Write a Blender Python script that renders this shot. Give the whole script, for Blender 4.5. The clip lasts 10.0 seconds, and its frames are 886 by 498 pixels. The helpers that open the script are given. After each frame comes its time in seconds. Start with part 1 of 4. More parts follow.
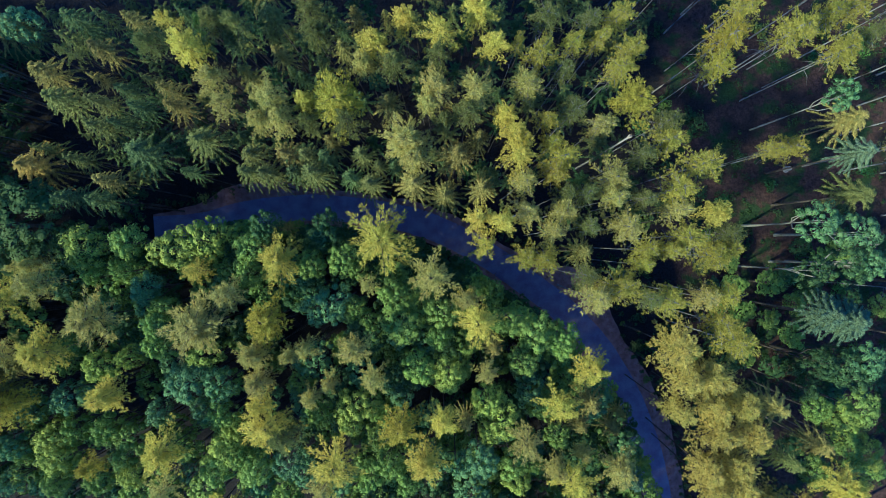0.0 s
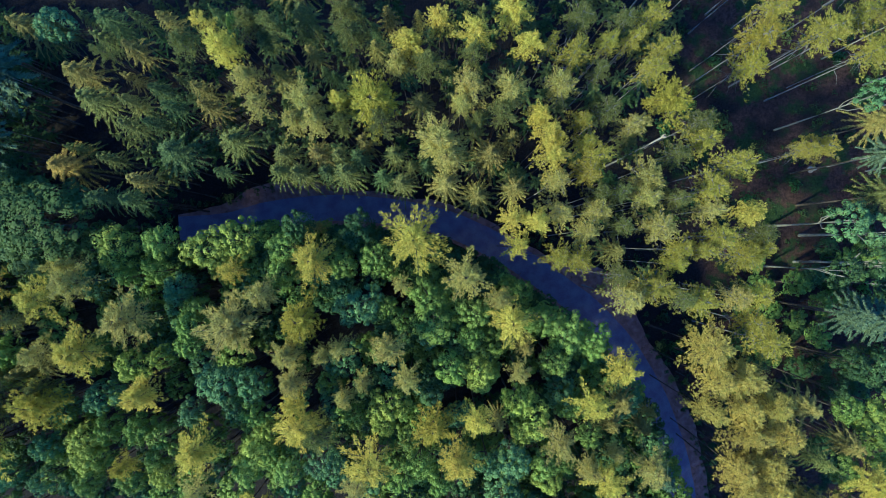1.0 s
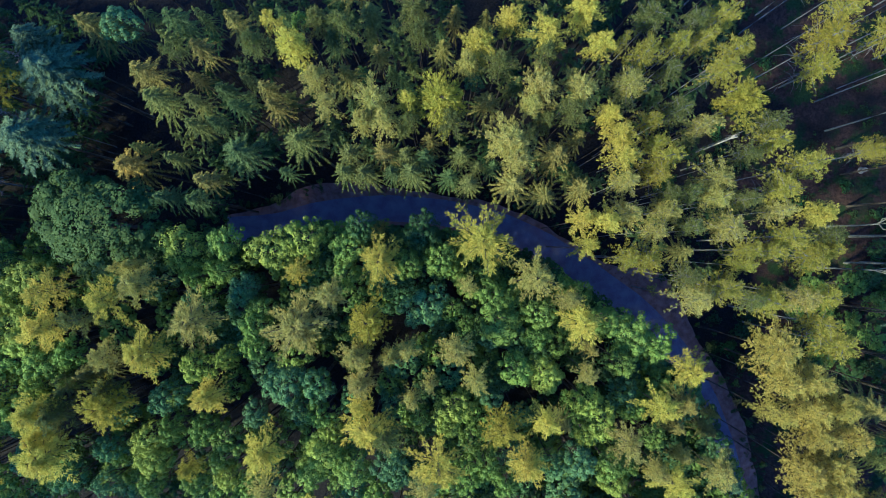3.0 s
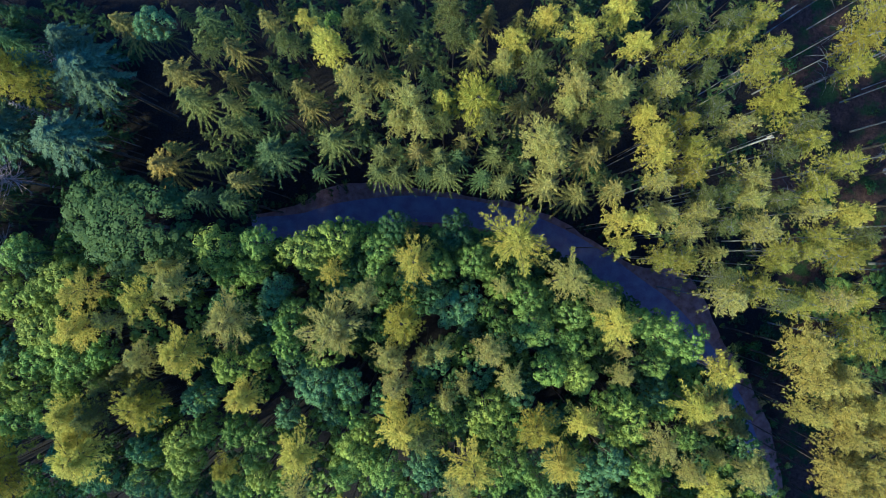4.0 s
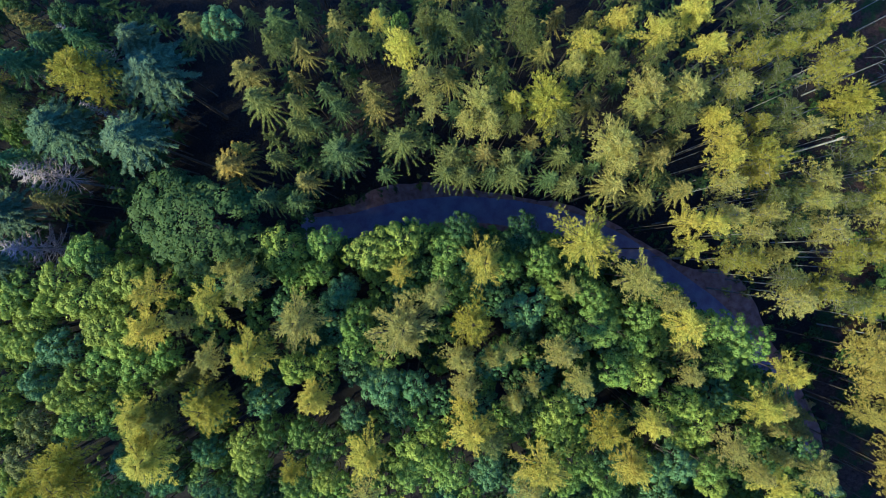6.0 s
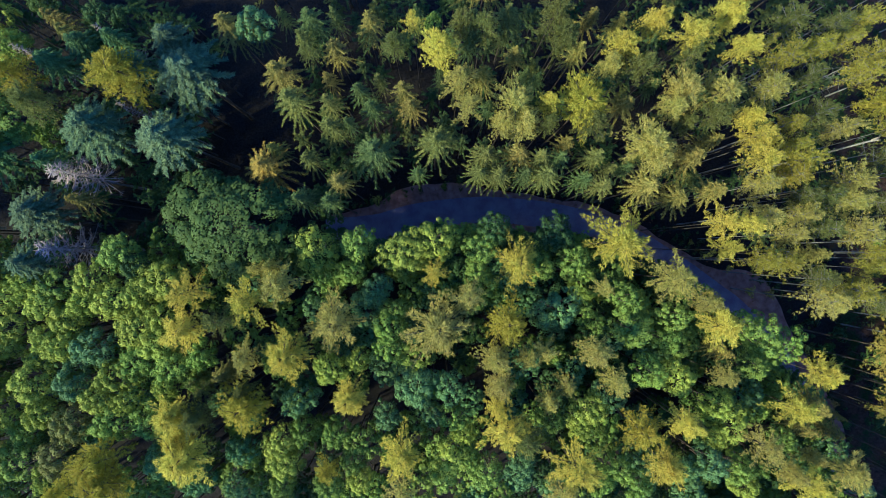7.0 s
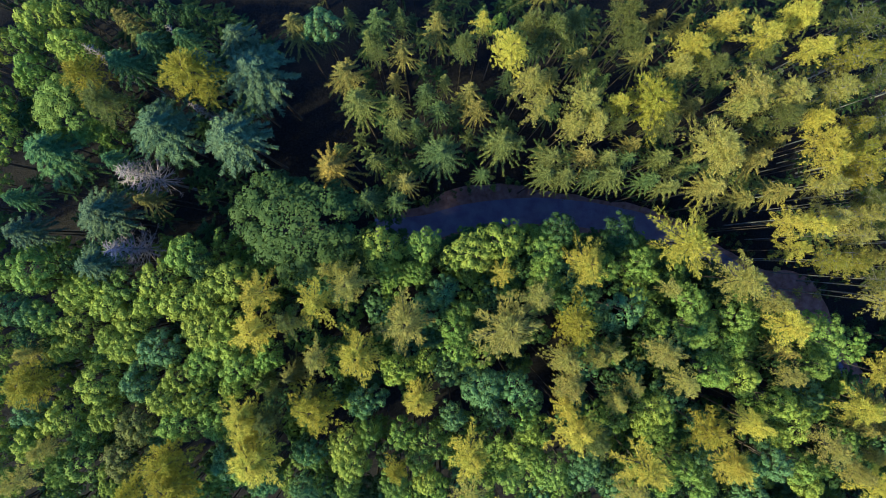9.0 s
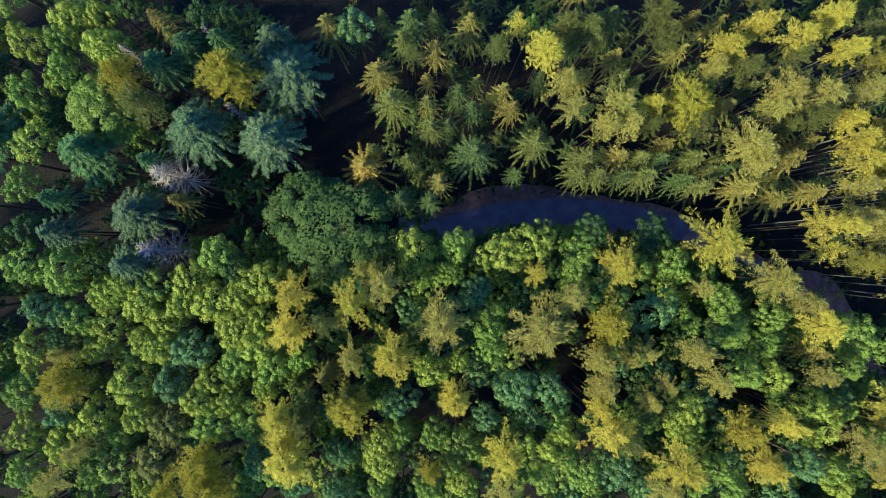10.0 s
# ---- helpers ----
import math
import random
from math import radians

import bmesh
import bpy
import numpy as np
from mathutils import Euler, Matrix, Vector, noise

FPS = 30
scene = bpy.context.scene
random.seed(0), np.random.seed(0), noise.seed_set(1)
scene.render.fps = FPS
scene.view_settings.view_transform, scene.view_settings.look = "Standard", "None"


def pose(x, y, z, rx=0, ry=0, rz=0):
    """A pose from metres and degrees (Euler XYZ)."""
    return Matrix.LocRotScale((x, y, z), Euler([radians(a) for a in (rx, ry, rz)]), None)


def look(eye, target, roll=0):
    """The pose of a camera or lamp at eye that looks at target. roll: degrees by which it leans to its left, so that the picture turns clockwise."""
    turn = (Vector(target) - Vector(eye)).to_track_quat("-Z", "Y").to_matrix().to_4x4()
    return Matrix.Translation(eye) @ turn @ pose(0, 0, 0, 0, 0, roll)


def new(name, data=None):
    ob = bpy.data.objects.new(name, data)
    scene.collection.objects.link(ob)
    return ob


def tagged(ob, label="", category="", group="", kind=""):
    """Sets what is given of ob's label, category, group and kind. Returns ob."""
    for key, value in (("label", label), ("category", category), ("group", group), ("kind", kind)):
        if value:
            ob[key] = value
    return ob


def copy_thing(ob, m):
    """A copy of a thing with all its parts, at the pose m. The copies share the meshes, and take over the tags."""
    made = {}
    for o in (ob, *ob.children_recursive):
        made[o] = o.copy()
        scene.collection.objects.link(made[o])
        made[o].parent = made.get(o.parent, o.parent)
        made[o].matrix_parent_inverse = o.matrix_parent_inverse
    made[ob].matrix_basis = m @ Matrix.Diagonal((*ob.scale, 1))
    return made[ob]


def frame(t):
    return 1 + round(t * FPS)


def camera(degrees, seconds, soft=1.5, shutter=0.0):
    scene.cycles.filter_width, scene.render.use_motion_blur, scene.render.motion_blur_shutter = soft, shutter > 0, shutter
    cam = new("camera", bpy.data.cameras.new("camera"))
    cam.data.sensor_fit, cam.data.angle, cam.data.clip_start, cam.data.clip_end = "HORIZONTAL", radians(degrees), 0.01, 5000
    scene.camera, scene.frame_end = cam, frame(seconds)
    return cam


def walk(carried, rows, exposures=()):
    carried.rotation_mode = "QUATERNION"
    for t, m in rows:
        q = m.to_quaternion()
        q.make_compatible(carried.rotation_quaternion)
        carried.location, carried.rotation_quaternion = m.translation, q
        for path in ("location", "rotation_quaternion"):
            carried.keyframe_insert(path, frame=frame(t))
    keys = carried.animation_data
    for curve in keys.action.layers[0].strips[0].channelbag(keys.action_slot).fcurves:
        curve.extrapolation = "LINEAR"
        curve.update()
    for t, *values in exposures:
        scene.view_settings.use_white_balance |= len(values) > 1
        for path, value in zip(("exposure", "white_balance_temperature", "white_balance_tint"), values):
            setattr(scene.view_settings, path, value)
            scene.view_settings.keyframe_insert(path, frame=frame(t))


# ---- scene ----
cam = camera(70.7, 10.0, 1.0)
PATH = [
    (0.0, -0.706, 0.162, 74.944, -0.266, -0.065, -0.131),
    (0.5, -2.109, 0.112, 74.974, -0.220, -0.013, -0.135),
    (1.0, -3.542, 0.071, 74.966, -0.176, 0.021, -0.132),
    (1.5, -4.999, 0.040, 74.931, -0.136, 0.037, -0.123),
    (2.0, -6.479, 0.017, 74.876, -0.100, 0.039, -0.110),
    (2.5, -7.979, 0.002, 74.811, -0.067, 0.026, -0.094),
    (3.0, -9.497, -0.008, 74.740, -0.038, 0.001, -0.075),
    (3.5, -11.031, -0.011, 74.671, -0.013, -0.036, -0.054),
    (4.0, -12.577, -0.011, 74.607, 0.008, -0.082, -0.033),
    (4.5, -14.134, -0.007, 74.553, 0.026, -0.138, -0.013),
    (5.0, -15.700, 0.000, 74.510, 0.041, -0.202, 0.007),
    (5.5, -17.273, 0.008, 74.480, 0.053, -0.272, 0.025),
    (6.0, -18.851, 0.017, 74.464, 0.064, -0.349, 0.042),
    (6.5, -20.433, 0.026, 74.461, 0.074, -0.430, 0.055),
    (7.0, -22.017, 0.034, 74.468, 0.084, -0.516, 0.065),
    (7.5, -23.601, 0.040, 74.484, 0.095, -0.606, 0.072),
    (8.0, -25.184, 0.043, 74.504, 0.107, -0.698, 0.076),
    (8.5, -26.766, 0.042, 74.524, 0.124, -0.792, 0.075),
    (9.0, -28.344, 0.036, 74.537, 0.145, -0.888, 0.071),
    (9.5, -29.919, 0.025, 74.537, 0.173, -0.985, 0.062),
    (10.0, -31.488, 0.007, 74.515, 0.209, -1.083, 0.049),
]
walk(cam, [(t, pose(x, y, z, rx, ry, rz)) for t, x, y, z, rx, ry, rz in PATH],
     [(0.0, 1.27, 3960, 14.5), (2.5, 1.27, 4000, 15), (5.0, 1.28, 4090, 16), (7.5, 1.30, 4330, 14), (10.0, 1.30, 4470, 11)])

# ---- light ----
SUN_FROM = Vector((-0.84, -0.46, 0.68)).normalized()
world = bpy.data.worlds.new("sky")
scene.world = world
world.use_nodes = True
wn = world.node_tree.nodes
sky = wn.new("ShaderNodeTexSky")
sky.sky_type = "NISHITA"
sky.sun_disc = False
sky.sun_elevation = math.asin(SUN_FROM.z)
sky.sun_rotation = math.atan2(SUN_FROM.x, SUN_FROM.y)
sky.air_density, sky.dust_density, sky.ozone_density = 1.0, 0.0, 4.0
wn["Background"].inputs["Strength"].default_value = 0.106
world.node_tree.links.new(sky.outputs["Color"], wn["Background"].inputs["Color"])

sun_data = bpy.data.lights.new("sun", "SUN")
sun_data.energy, sun_data.angle, sun_data.color = 5.0, radians(4.0), (1.0, 0.775, 0.27)
sun = new("sun", sun_data)
sun.matrix_world = look(SUN_FROM * 200, (0, 0, 0))


# ---- materials ----
def shader(name, rough=0.8):
    m = bpy.data.materials.new(name)
    m.use_nodes = True
    b = m.node_tree.nodes["Principled BSDF"]
    b.inputs["Roughness"].default_value = rough
    b.inputs["Specular IOR Level"].default_value = 0.12
    return m, m.node_tree.nodes, m.node_tree.links, b


def noise_at(n, l, scale, detail=4.0, rough=0.55, coords="Object"):
    c = n.new("ShaderNodeTexCoord")
    t = n.new("ShaderNodeTexNoise")
    t.inputs["Scale"].default_value, t.inputs["Detail"].default_value = scale, detail
    t.inputs["Roughness"].default_value = rough
    l.new(c.outputs[coords], t.inputs["Vector"])
    return t.outputs["Fac"]


def ramp(n, l, fac, stops):
    r = n.new("ShaderNodeValToRGB")
    while len(r.color_ramp.elements) < len(stops):
        r.color_ramp.elements.new(0.5)
    for e, (p, c) in zip(r.color_ramp.elements, stops):
        e.position, e.color = p, (*c, 1)
    l.new(fac, r.inputs["Fac"])
    return r.outputs["Color"]


def blend(n, l, fac, a, b, mode="MIX"):
    x = n.new("ShaderNodeMix")
    x.data_type, x.blend_type = "RGBA", mode
    for socket, value in ((x.inputs["Factor"], fac), (x.inputs["A"], a), (x.inputs["B"], b)):
        if isinstance(value, (int, float)):
            socket.default_value = value
        elif isinstance(value, tuple):
            socket.default_value = (*value, 1)
        else:
            l.new(value, socket)
    return x.outputs["Result"]


def relief(n, l, bsdf, height, strength, distance):
    b = n.new("ShaderNodeBump")
    b.inputs["Strength"].default_value, b.inputs["Distance"].default_value = strength, distance
    l.new(height, b.inputs["Height"])
    l.new(b.outputs["Normal"], bsdf.inputs["Normal"])


def foliage(name, rough, glow_through, spread, patchy=1.0, clump=1.5):
    """Leaves or needles: the tree's own colour, varied leaf by leaf and bough by bough."""
    m, n, l, b = shader(name, rough)
    info, geo = n.new("ShaderNodeObjectInfo"), n.new("ShaderNodeNewGeometry")
    value = n.new("ShaderNodeMapRange")
    value.inputs["To Min"].default_value, value.inputs["To Max"].default_value = 1 - spread, 1 + spread
    l.new(geo.outputs["Random Per Island"], value.inputs["Value"])
    hue = n.new("ShaderNodeMapRange")
    hue.inputs["To Min"].default_value, hue.inputs["To Max"].default_value = 0.485, 0.515
    l.new(noise_at(n, l, 0.9, 3), hue.inputs["Value"])
    hsv = n.new("ShaderNodeHueSaturation")
    l.new(info.outputs["Color"], hsv.inputs["Color"])
    l.new(value.outputs["Result"], hsv.inputs["Value"])
    l.new(hue.outputs["Result"], hsv.inputs["Hue"])
    tone = ramp(n, l, noise_at(n, l, clump, 3, 0.6), [(0.34, (0.64, 0.72, 0.80)), (0.64, (1.30, 1.23, 1.08))])
    col = blend(n, l, patchy, hsv.outputs["Color"], tone, "MULTIPLY")
    l.new(col, b.inputs["Base Color"])
    thin, mix = n.new("ShaderNodeBsdfTranslucent"), n.new("ShaderNodeMixShader")
    l.new(col, thin.inputs["Color"])
    mix.inputs["Fac"].default_value = glow_through
    l.new(b.outputs["BSDF"], mix.inputs[1])
    l.new(thin.outputs["BSDF"], mix.inputs[2])
    l.new(mix.outputs["Shader"], n["Material Output"].inputs["Surface"])
    return m


def bark(name, dark, light):
    m, n, l, b = shader(name, 0.9)
    c = ramp(n, l, noise_at(n, l, 7.0, 6), [(0.3, dark), (0.7, light)])
    patch = ramp(n, l, noise_at(n, l, 0.8, 3), [(0.4, (0.75, 0.8, 0.75)), (0.65, (1.1, 1.1, 1.1))])
    l.new(blend(n, l, 1.0, c, patch, "MULTIPLY"), b.inputs["Base Color"])
    relief(n, l, b, noise_at(n, l, 18.0, 4), 0.6, 0.03)
    return m


LEAF = foliage("broad_leaves", 0.65, 0.18, 0.10, 1.0, 2.2)
NEEDLE = foliage("needles", 0.75, 0.16, 0.30)
SOFT_NEEDLE = foliage("soft_needles", 0.75, 0.46, 0.10, 0.85, 2.8)
BARK_BROWN = bark("brown_bark", (0.042, 0.034, 0.028), (0.115, 0.090, 0.072))
BARK_GREY = bark("grey_bark", (0.11, 0.10, 0.098), (0.27, 0.245, 0.235))
BARK_DEAD = bark("bleached_dead_wood", (0.27, 0.205, 0.205), (0.45, 0.355, 0.35))
BARK_ASPEN = bark("pale_smooth_bark", (0.13, 0.12, 0.105), (0.27, 0.25, 0.22))
BARK_PALE = bark("pale_split_wood", (0.28, 0.22, 0.17), (0.46, 0.38, 0.30))


def forest_floor():
    m, n, l, b = shader("forest_floor", 0.95)
    litter = ramp(n, l, noise_at(n, l, 2.2, 10, 0.85), [(0.38, (0.012, 0.009, 0.008)), (0.5, (0.042, 0.025, 0.019)), (0.66, (0.088, 0.052, 0.039))])
    # deep shade under the western stands is painted in: far darker than humus
    shaded_soil = ramp(n, l, noise_at(n, l, 5.0, 6), [(0.35, (0.006, 0.006, 0.006)), (0.7, (0.023, 0.019, 0.018))])
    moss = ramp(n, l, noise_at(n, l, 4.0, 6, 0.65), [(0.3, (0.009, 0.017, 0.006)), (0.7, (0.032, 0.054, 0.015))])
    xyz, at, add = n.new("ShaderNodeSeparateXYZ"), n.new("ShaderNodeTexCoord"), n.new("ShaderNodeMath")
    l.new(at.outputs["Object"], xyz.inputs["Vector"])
    # west gets the shade-darkened colour, the open east gets litter and moss
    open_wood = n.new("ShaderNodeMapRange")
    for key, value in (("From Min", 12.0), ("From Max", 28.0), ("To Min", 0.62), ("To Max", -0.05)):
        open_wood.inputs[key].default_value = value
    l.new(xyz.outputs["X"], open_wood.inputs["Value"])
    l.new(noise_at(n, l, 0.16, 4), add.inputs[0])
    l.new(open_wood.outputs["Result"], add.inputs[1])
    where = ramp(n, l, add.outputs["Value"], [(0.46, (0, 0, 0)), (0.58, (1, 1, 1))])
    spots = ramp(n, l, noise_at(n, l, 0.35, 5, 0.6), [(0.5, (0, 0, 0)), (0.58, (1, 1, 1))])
    l.new(blend(n, l, where, blend(n, l, spots, litter, moss), shaded_soil), b.inputs["Base Color"])
    relief(n, l, b, noise_at(n, l, 6.0, 8, 0.7), 0.9, 0.12)
    return m


def asphalt():
    m, n, l, b = shader("asphalt", 0.75)
    # the blue of skylit shade is mixed into the asphalt's own colour
    shade_blue_grain = ramp(n, l, noise_at(n, l, 60.0, 3), [(0.35, (0.108, 0.085, 0.132)), (0.65, (0.172, 0.136, 0.208))])
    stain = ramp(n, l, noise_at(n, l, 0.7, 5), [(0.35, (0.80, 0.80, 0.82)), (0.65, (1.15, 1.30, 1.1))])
    l.new(blend(n, l, 1.0, shade_blue_grain, stain, "MULTIPLY"), b.inputs["Base Color"])
    relief(n, l, b, noise_at(n, l, 90.0, 2), 0.4, 0.01)
    return m


def bare_earth():
    m, n, l, b = shader("bare_earth", 0.95)
    c = ramp(n, l, noise_at(n, l, 1.3, 7, 0.6), [(0.32, (0.120, 0.066, 0.056)), (0.5, (0.185, 0.104, 0.088)), (0.7, (0.260, 0.158, 0.134))])
    leaves = ramp(n, l, noise_at(n, l, 22.0, 3), [(0.58, (1, 1, 1)), (0.66, (1.25, 1.30, 0.95))])
    l.new(blend(n, l, 1.0, c, leaves, "MULTIPLY"), b.inputs["Base Color"])
    relief(n, l, b, noise_at(n, l, 12.0, 6), 0.45, 0.03)
    return m


FLOOR, ASPHALT, EARTH = forest_floor(), asphalt(), bare_earth()

# ---- mesh helpers ----
rng = np.random.default_rng(11)


def mesh_from(name, verts, faces, material, smooth=False):
    me = bpy.data.meshes.new(name)
    me.from_pydata([tuple(v) for v in verts], [], [tuple(f) for f in faces])
    if smooth:
        me.shade_smooth()
    me.materials.append(material)
    return me


def part(name, me, parent, label=""):
    ob = new(name, me)
    ob.parent = parent
    return tagged(ob, label) if label else ob


def unit(a):
    return a / np.maximum(np.linalg.norm(a, axis=-1, keepdims=True), 1e-6)


def blades(name, centre, along, facing, length, width, material):
    """One small pointed blade per row, lying along a direction and facing another."""
    along = unit(along)
    side = unit(np.cross(facing, along))
    n = len(centre)
    a, s = along * (np.asarray(length) / 2)[:, None], side * (np.asarray(width) / 2)[:, None]
    verts = np.stack([centre - a + s, centre + a, centre - a * 0.7 - s], 1).reshape(-1, 3)
    me = bpy.data.meshes.new(name)
    me.vertices.add(3 * n)
    me.vertices.foreach_set("co", verts.astype(np.float32).ravel())
    me.loops.add(3 * n)
    me.loops.foreach_set("vertex_index", np.arange(3 * n, dtype=np.int32))
    me.polygons.add(n)
    me.polygons.foreach_set("loop_start", np.arange(0, 3 * n, 3, dtype=np.int32))
    me.update(calc_edges=True)
    me.materials.append(material)
    return me


def tube(verts, faces, points, radii, sides):
    """Adds a tapered, bent stick to a vertex and a face list."""
    first = len(verts)
    points = [Vector(p) for p in points]
    for i, (p, r) in enumerate(zip(points, radii)):
        d = points[min(i + 1, len(points) - 1)] - points[max(i - 1, 0)]
        q = d.to_track_quat("Z", "Y")
        for k in range(sides):
            a = 2 * math.pi * k / sides
            verts.append(p + q @ Vector((r * math.cos(a), r * math.sin(a), 0)))
    for i in range(len(points) - 1):
        for k in range(sides):
            a, b = first + i * sides + k, first + i * sides + (k + 1) % sides
            faces.append((a, b, b + sides, a + sides))
    faces.append(tuple(first + (len(points) - 1) * sides + k for k in range(sides)))


def trunk_line(height, sway):
    a = rng.uniform(0, 6.28)
    z = np.linspace(0, height, 8)
    bend = sway * np.sin(z / height * 3.0 + a)
    bend -= bend[0]
    return np.stack([bend * math.cos(a), bend * math.sin(a), z], 1)


def trunk_mesh(height, r0, r1, material, sway=0.15):
    line = trunk_line(height, sway)
    radii = [r0 * 1.3] + list(np.linspace(r0, r1, 7))
    verts, faces = [], []
    line[0, 2] = -0.3
    tube(verts, faces, line, radii, 8)
    return mesh_from("trunk", verts, faces, material, True)


def sticks(name, rows, material, sides=4):
    verts, faces = [], []
    for points, radii in rows:
        tube(verts, faces, points, radii, sides)
    return mesh_from(name, verts, faces, material, True)


# ---- kinds of trees; each is made 18 m tall with a crown about 2.4 m in radius ----
HEIGHT, REACH = 18.0, 2.4


def oak_parts(clumps=46, leaves=46, reach=REACH, depth=2.9, puff=0.66, leaf=0.34, low=-0.5, limbs=4, wood=None):
    wood = wood or BARK_BROWN
    i = np.arange(clumps)
    up = 1 - (1 - low) * (i + 0.5) / clumps
    turn = i * 2.39996 + rng.uniform(-0.35, 0.35, clumps)
    flat = np.sqrt(np.maximum(0, 1 - up ** 2))
    bulge = 1 + 0.16 * np.sin(2 * turn + rng.uniform(0, 6)) + 0.12 * np.sin(3 * turn + rng.uniform(0, 6))
    wide = (reach - puff * 0.7) * bulge * rng.uniform(0.74, 1.06, clumps)
    centre = np.stack([flat * np.cos(turn) * wide, flat * np.sin(turn) * wide,
                       HEIGHT - puff - depth + up * depth * rng.uniform(0.8, 1.05, clumps)], 1)
    size = puff * rng.uniform(0.62, 1.15, clumps)
    d = unit(rng.normal(size=(clumps, leaves, 3)) + np.array([0, 0, 0.8]))
    pos = (centre[:, None] + d * (size[:, None] * rng.uniform(0.88, 1.04, (clumps, leaves)))[..., None] * np.array([1, 1, 0.9])).reshape(-1, 3)
    d = d.reshape(-1, 3)
    facing = unit(d + 0.12 * rng.normal(size=d.shape) + np.array([0, 0, 0.15]))
    along = np.cross(facing, rng.normal(size=d.shape))
    size = leaf * rng.uniform(0.6, 1.25, len(d))
    crown = blades("crown", pos, along, facing, size, size * 0.8, LEAF)
    rows = []
    for k in range(limbs):
        c = centre[int(k * clumps / limbs)]
        z0 = HEIGHT - depth * 2 - rng.uniform(0, 3.0)
        start = np.array([0, 0, z0])
        mid = (start + c) / 2 + np.array([c[0] * 0.15, c[1] * 0.15, -0.4])
        rows.append(([start, mid, c], [0.09, 0.06, 0.02]))
    return [("trunk", trunk_mesh(HEIGHT - depth * 0.7, 0.15, 0.04, wood)),
            *[("limb", sticks("limb", [row], wood, 5)) for row in rows], ("crown", crown)]


def tufts(name, centre, out, dome, count, spread, length, width, material):
    """A burst of needles at each twig end, pointing away from the branch and catching light as the crown's dome does."""
    n = len(centre) * count
    c, o, d = (np.repeat(x, count, axis=0) for x in (centre, out, dome))
    along = unit(rng.normal(size=(n, 3)) * 0.42 + o * 1.0 + np.array([0, 0, 0.25]))
    size = rng.uniform(*length, n)
    pos = c + along * (size * 0.45)[:, None] + rng.normal(size=(n, 3)) * spread
    return blades(name, pos, along, unit(d + rng.normal(size=(n, 3)) * 0.14), size, rng.uniform(*width, n), material)


def larch_parts(boughs=46, twigs=10, needles=14, depth=4.0, open_arms=0.2, bark_kind=None, reach=REACH, flat=0.5, plume=0.34):
    centre, out_way, dome, limbs = [], [], [], []
    lean = rng.uniform(0, 6.28)
    for k in range(boughs):
        s = ((k + 0.5) / boughs) ** 0.9
        z = HEIGHT - 0.3 - s * depth
        turn = k * 2.39996 + rng.uniform(-0.5, 0.5)
        out = reach * min(1.0, (1.25 * s + 0.03) ** flat) * rng.uniform(0.6, 1.1) * (1 + 0.16 * math.sin(2 * turn + lean))
        if rng.random() < open_arms:
            out *= 1.22
        way, side = np.array([math.cos(turn), math.sin(turn), 0]), np.array([-math.sin(turn), math.cos(turn), 0])
        rise = (0.50 - 0.55 * s) * out
        t = np.linspace(0.16, 1.0, twigs) + rng.uniform(-0.05, 0.05, twigs)
        hand = np.where(np.arange(twigs) % 2, 1.0, -1.0) * rng.uniform(0.3, 1.0, twigs)
        wide = plume * (0.35 + 0.75 * np.sin(np.pi * np.clip(0.25 + 0.75 * t, 0, 1)))
        line = way[None] * (t * out)[:, None] + side[None] * (hand * wide)[:, None]
        line[:, 2] = z + rise * t - 0.20 * out * t ** 3 + rng.uniform(-0.10, 0.08, twigs)
        centre.append(line)
        out_way.append(np.repeat(way[None], twigs, 0) + side[None] * (hand * 0.7)[:, None])
        dome.append(unit(np.repeat(way[None], twigs, 0) * (0.15 + 0.6 * t)[:, None] + side[None] * (hand * 0.3)[:, None] + np.array([0, 0, 0.85])))
        if k % 3 != 1:
            end = way * out * 0.95
            limbs.append(([(0, 0, z - 0.05), (end[0] / 2, end[1] / 2, z + rise * 0.4), (end[0], end[1], z + rise * 0.8)], [0.035, 0.022, 0.008]))
    centre, out_way, dome = np.concatenate(centre), np.concatenate(out_way), np.concatenate(dome)
    crown = tufts("crown", centre, out_way, dome, needles, 0.075, (0.16, 0.31), (0.046, 0.084), SOFT_NEEDLE)
    bark_kind = bark_kind or BARK_BROWN
    return [("trunk", trunk_mesh(HEIGHT - 0.6, 0.095, 0.02, bark_kind, 0.12)), ("branchwork", sticks("branchwork", limbs, bark_kind)), ("crown", crown)]


def pine_parts(depth=4.0, boughs=42):
    """A tall forest tree with a long bare stem and dead branches below its crown."""
    parts = larch_parts(boughs, 10, 11, depth, 0.12, BARK_GREY, REACH, 0.40, 0.34)
    rows = []
    for k in range(14):
        z = rng.uniform(HEIGHT - depth - 4.2, HEIGHT - depth + 0.5)
        turn, out = rng.uniform(0, 6.28), rng.uniform(0.9, 2.2)
        c, s = math.cos(turn), math.sin(turn)
        rows.append(([(0, 0, z), (c * out * 0.5, s * out * 0.5, z - 0.05), (c * out, s * out, z - 0.35 * out)], [0.03, 0.02, 0.007]))
    return parts + [("dead_branch", sticks("dead_branch", [row], BARK_GREY, 4)) for row in rows]


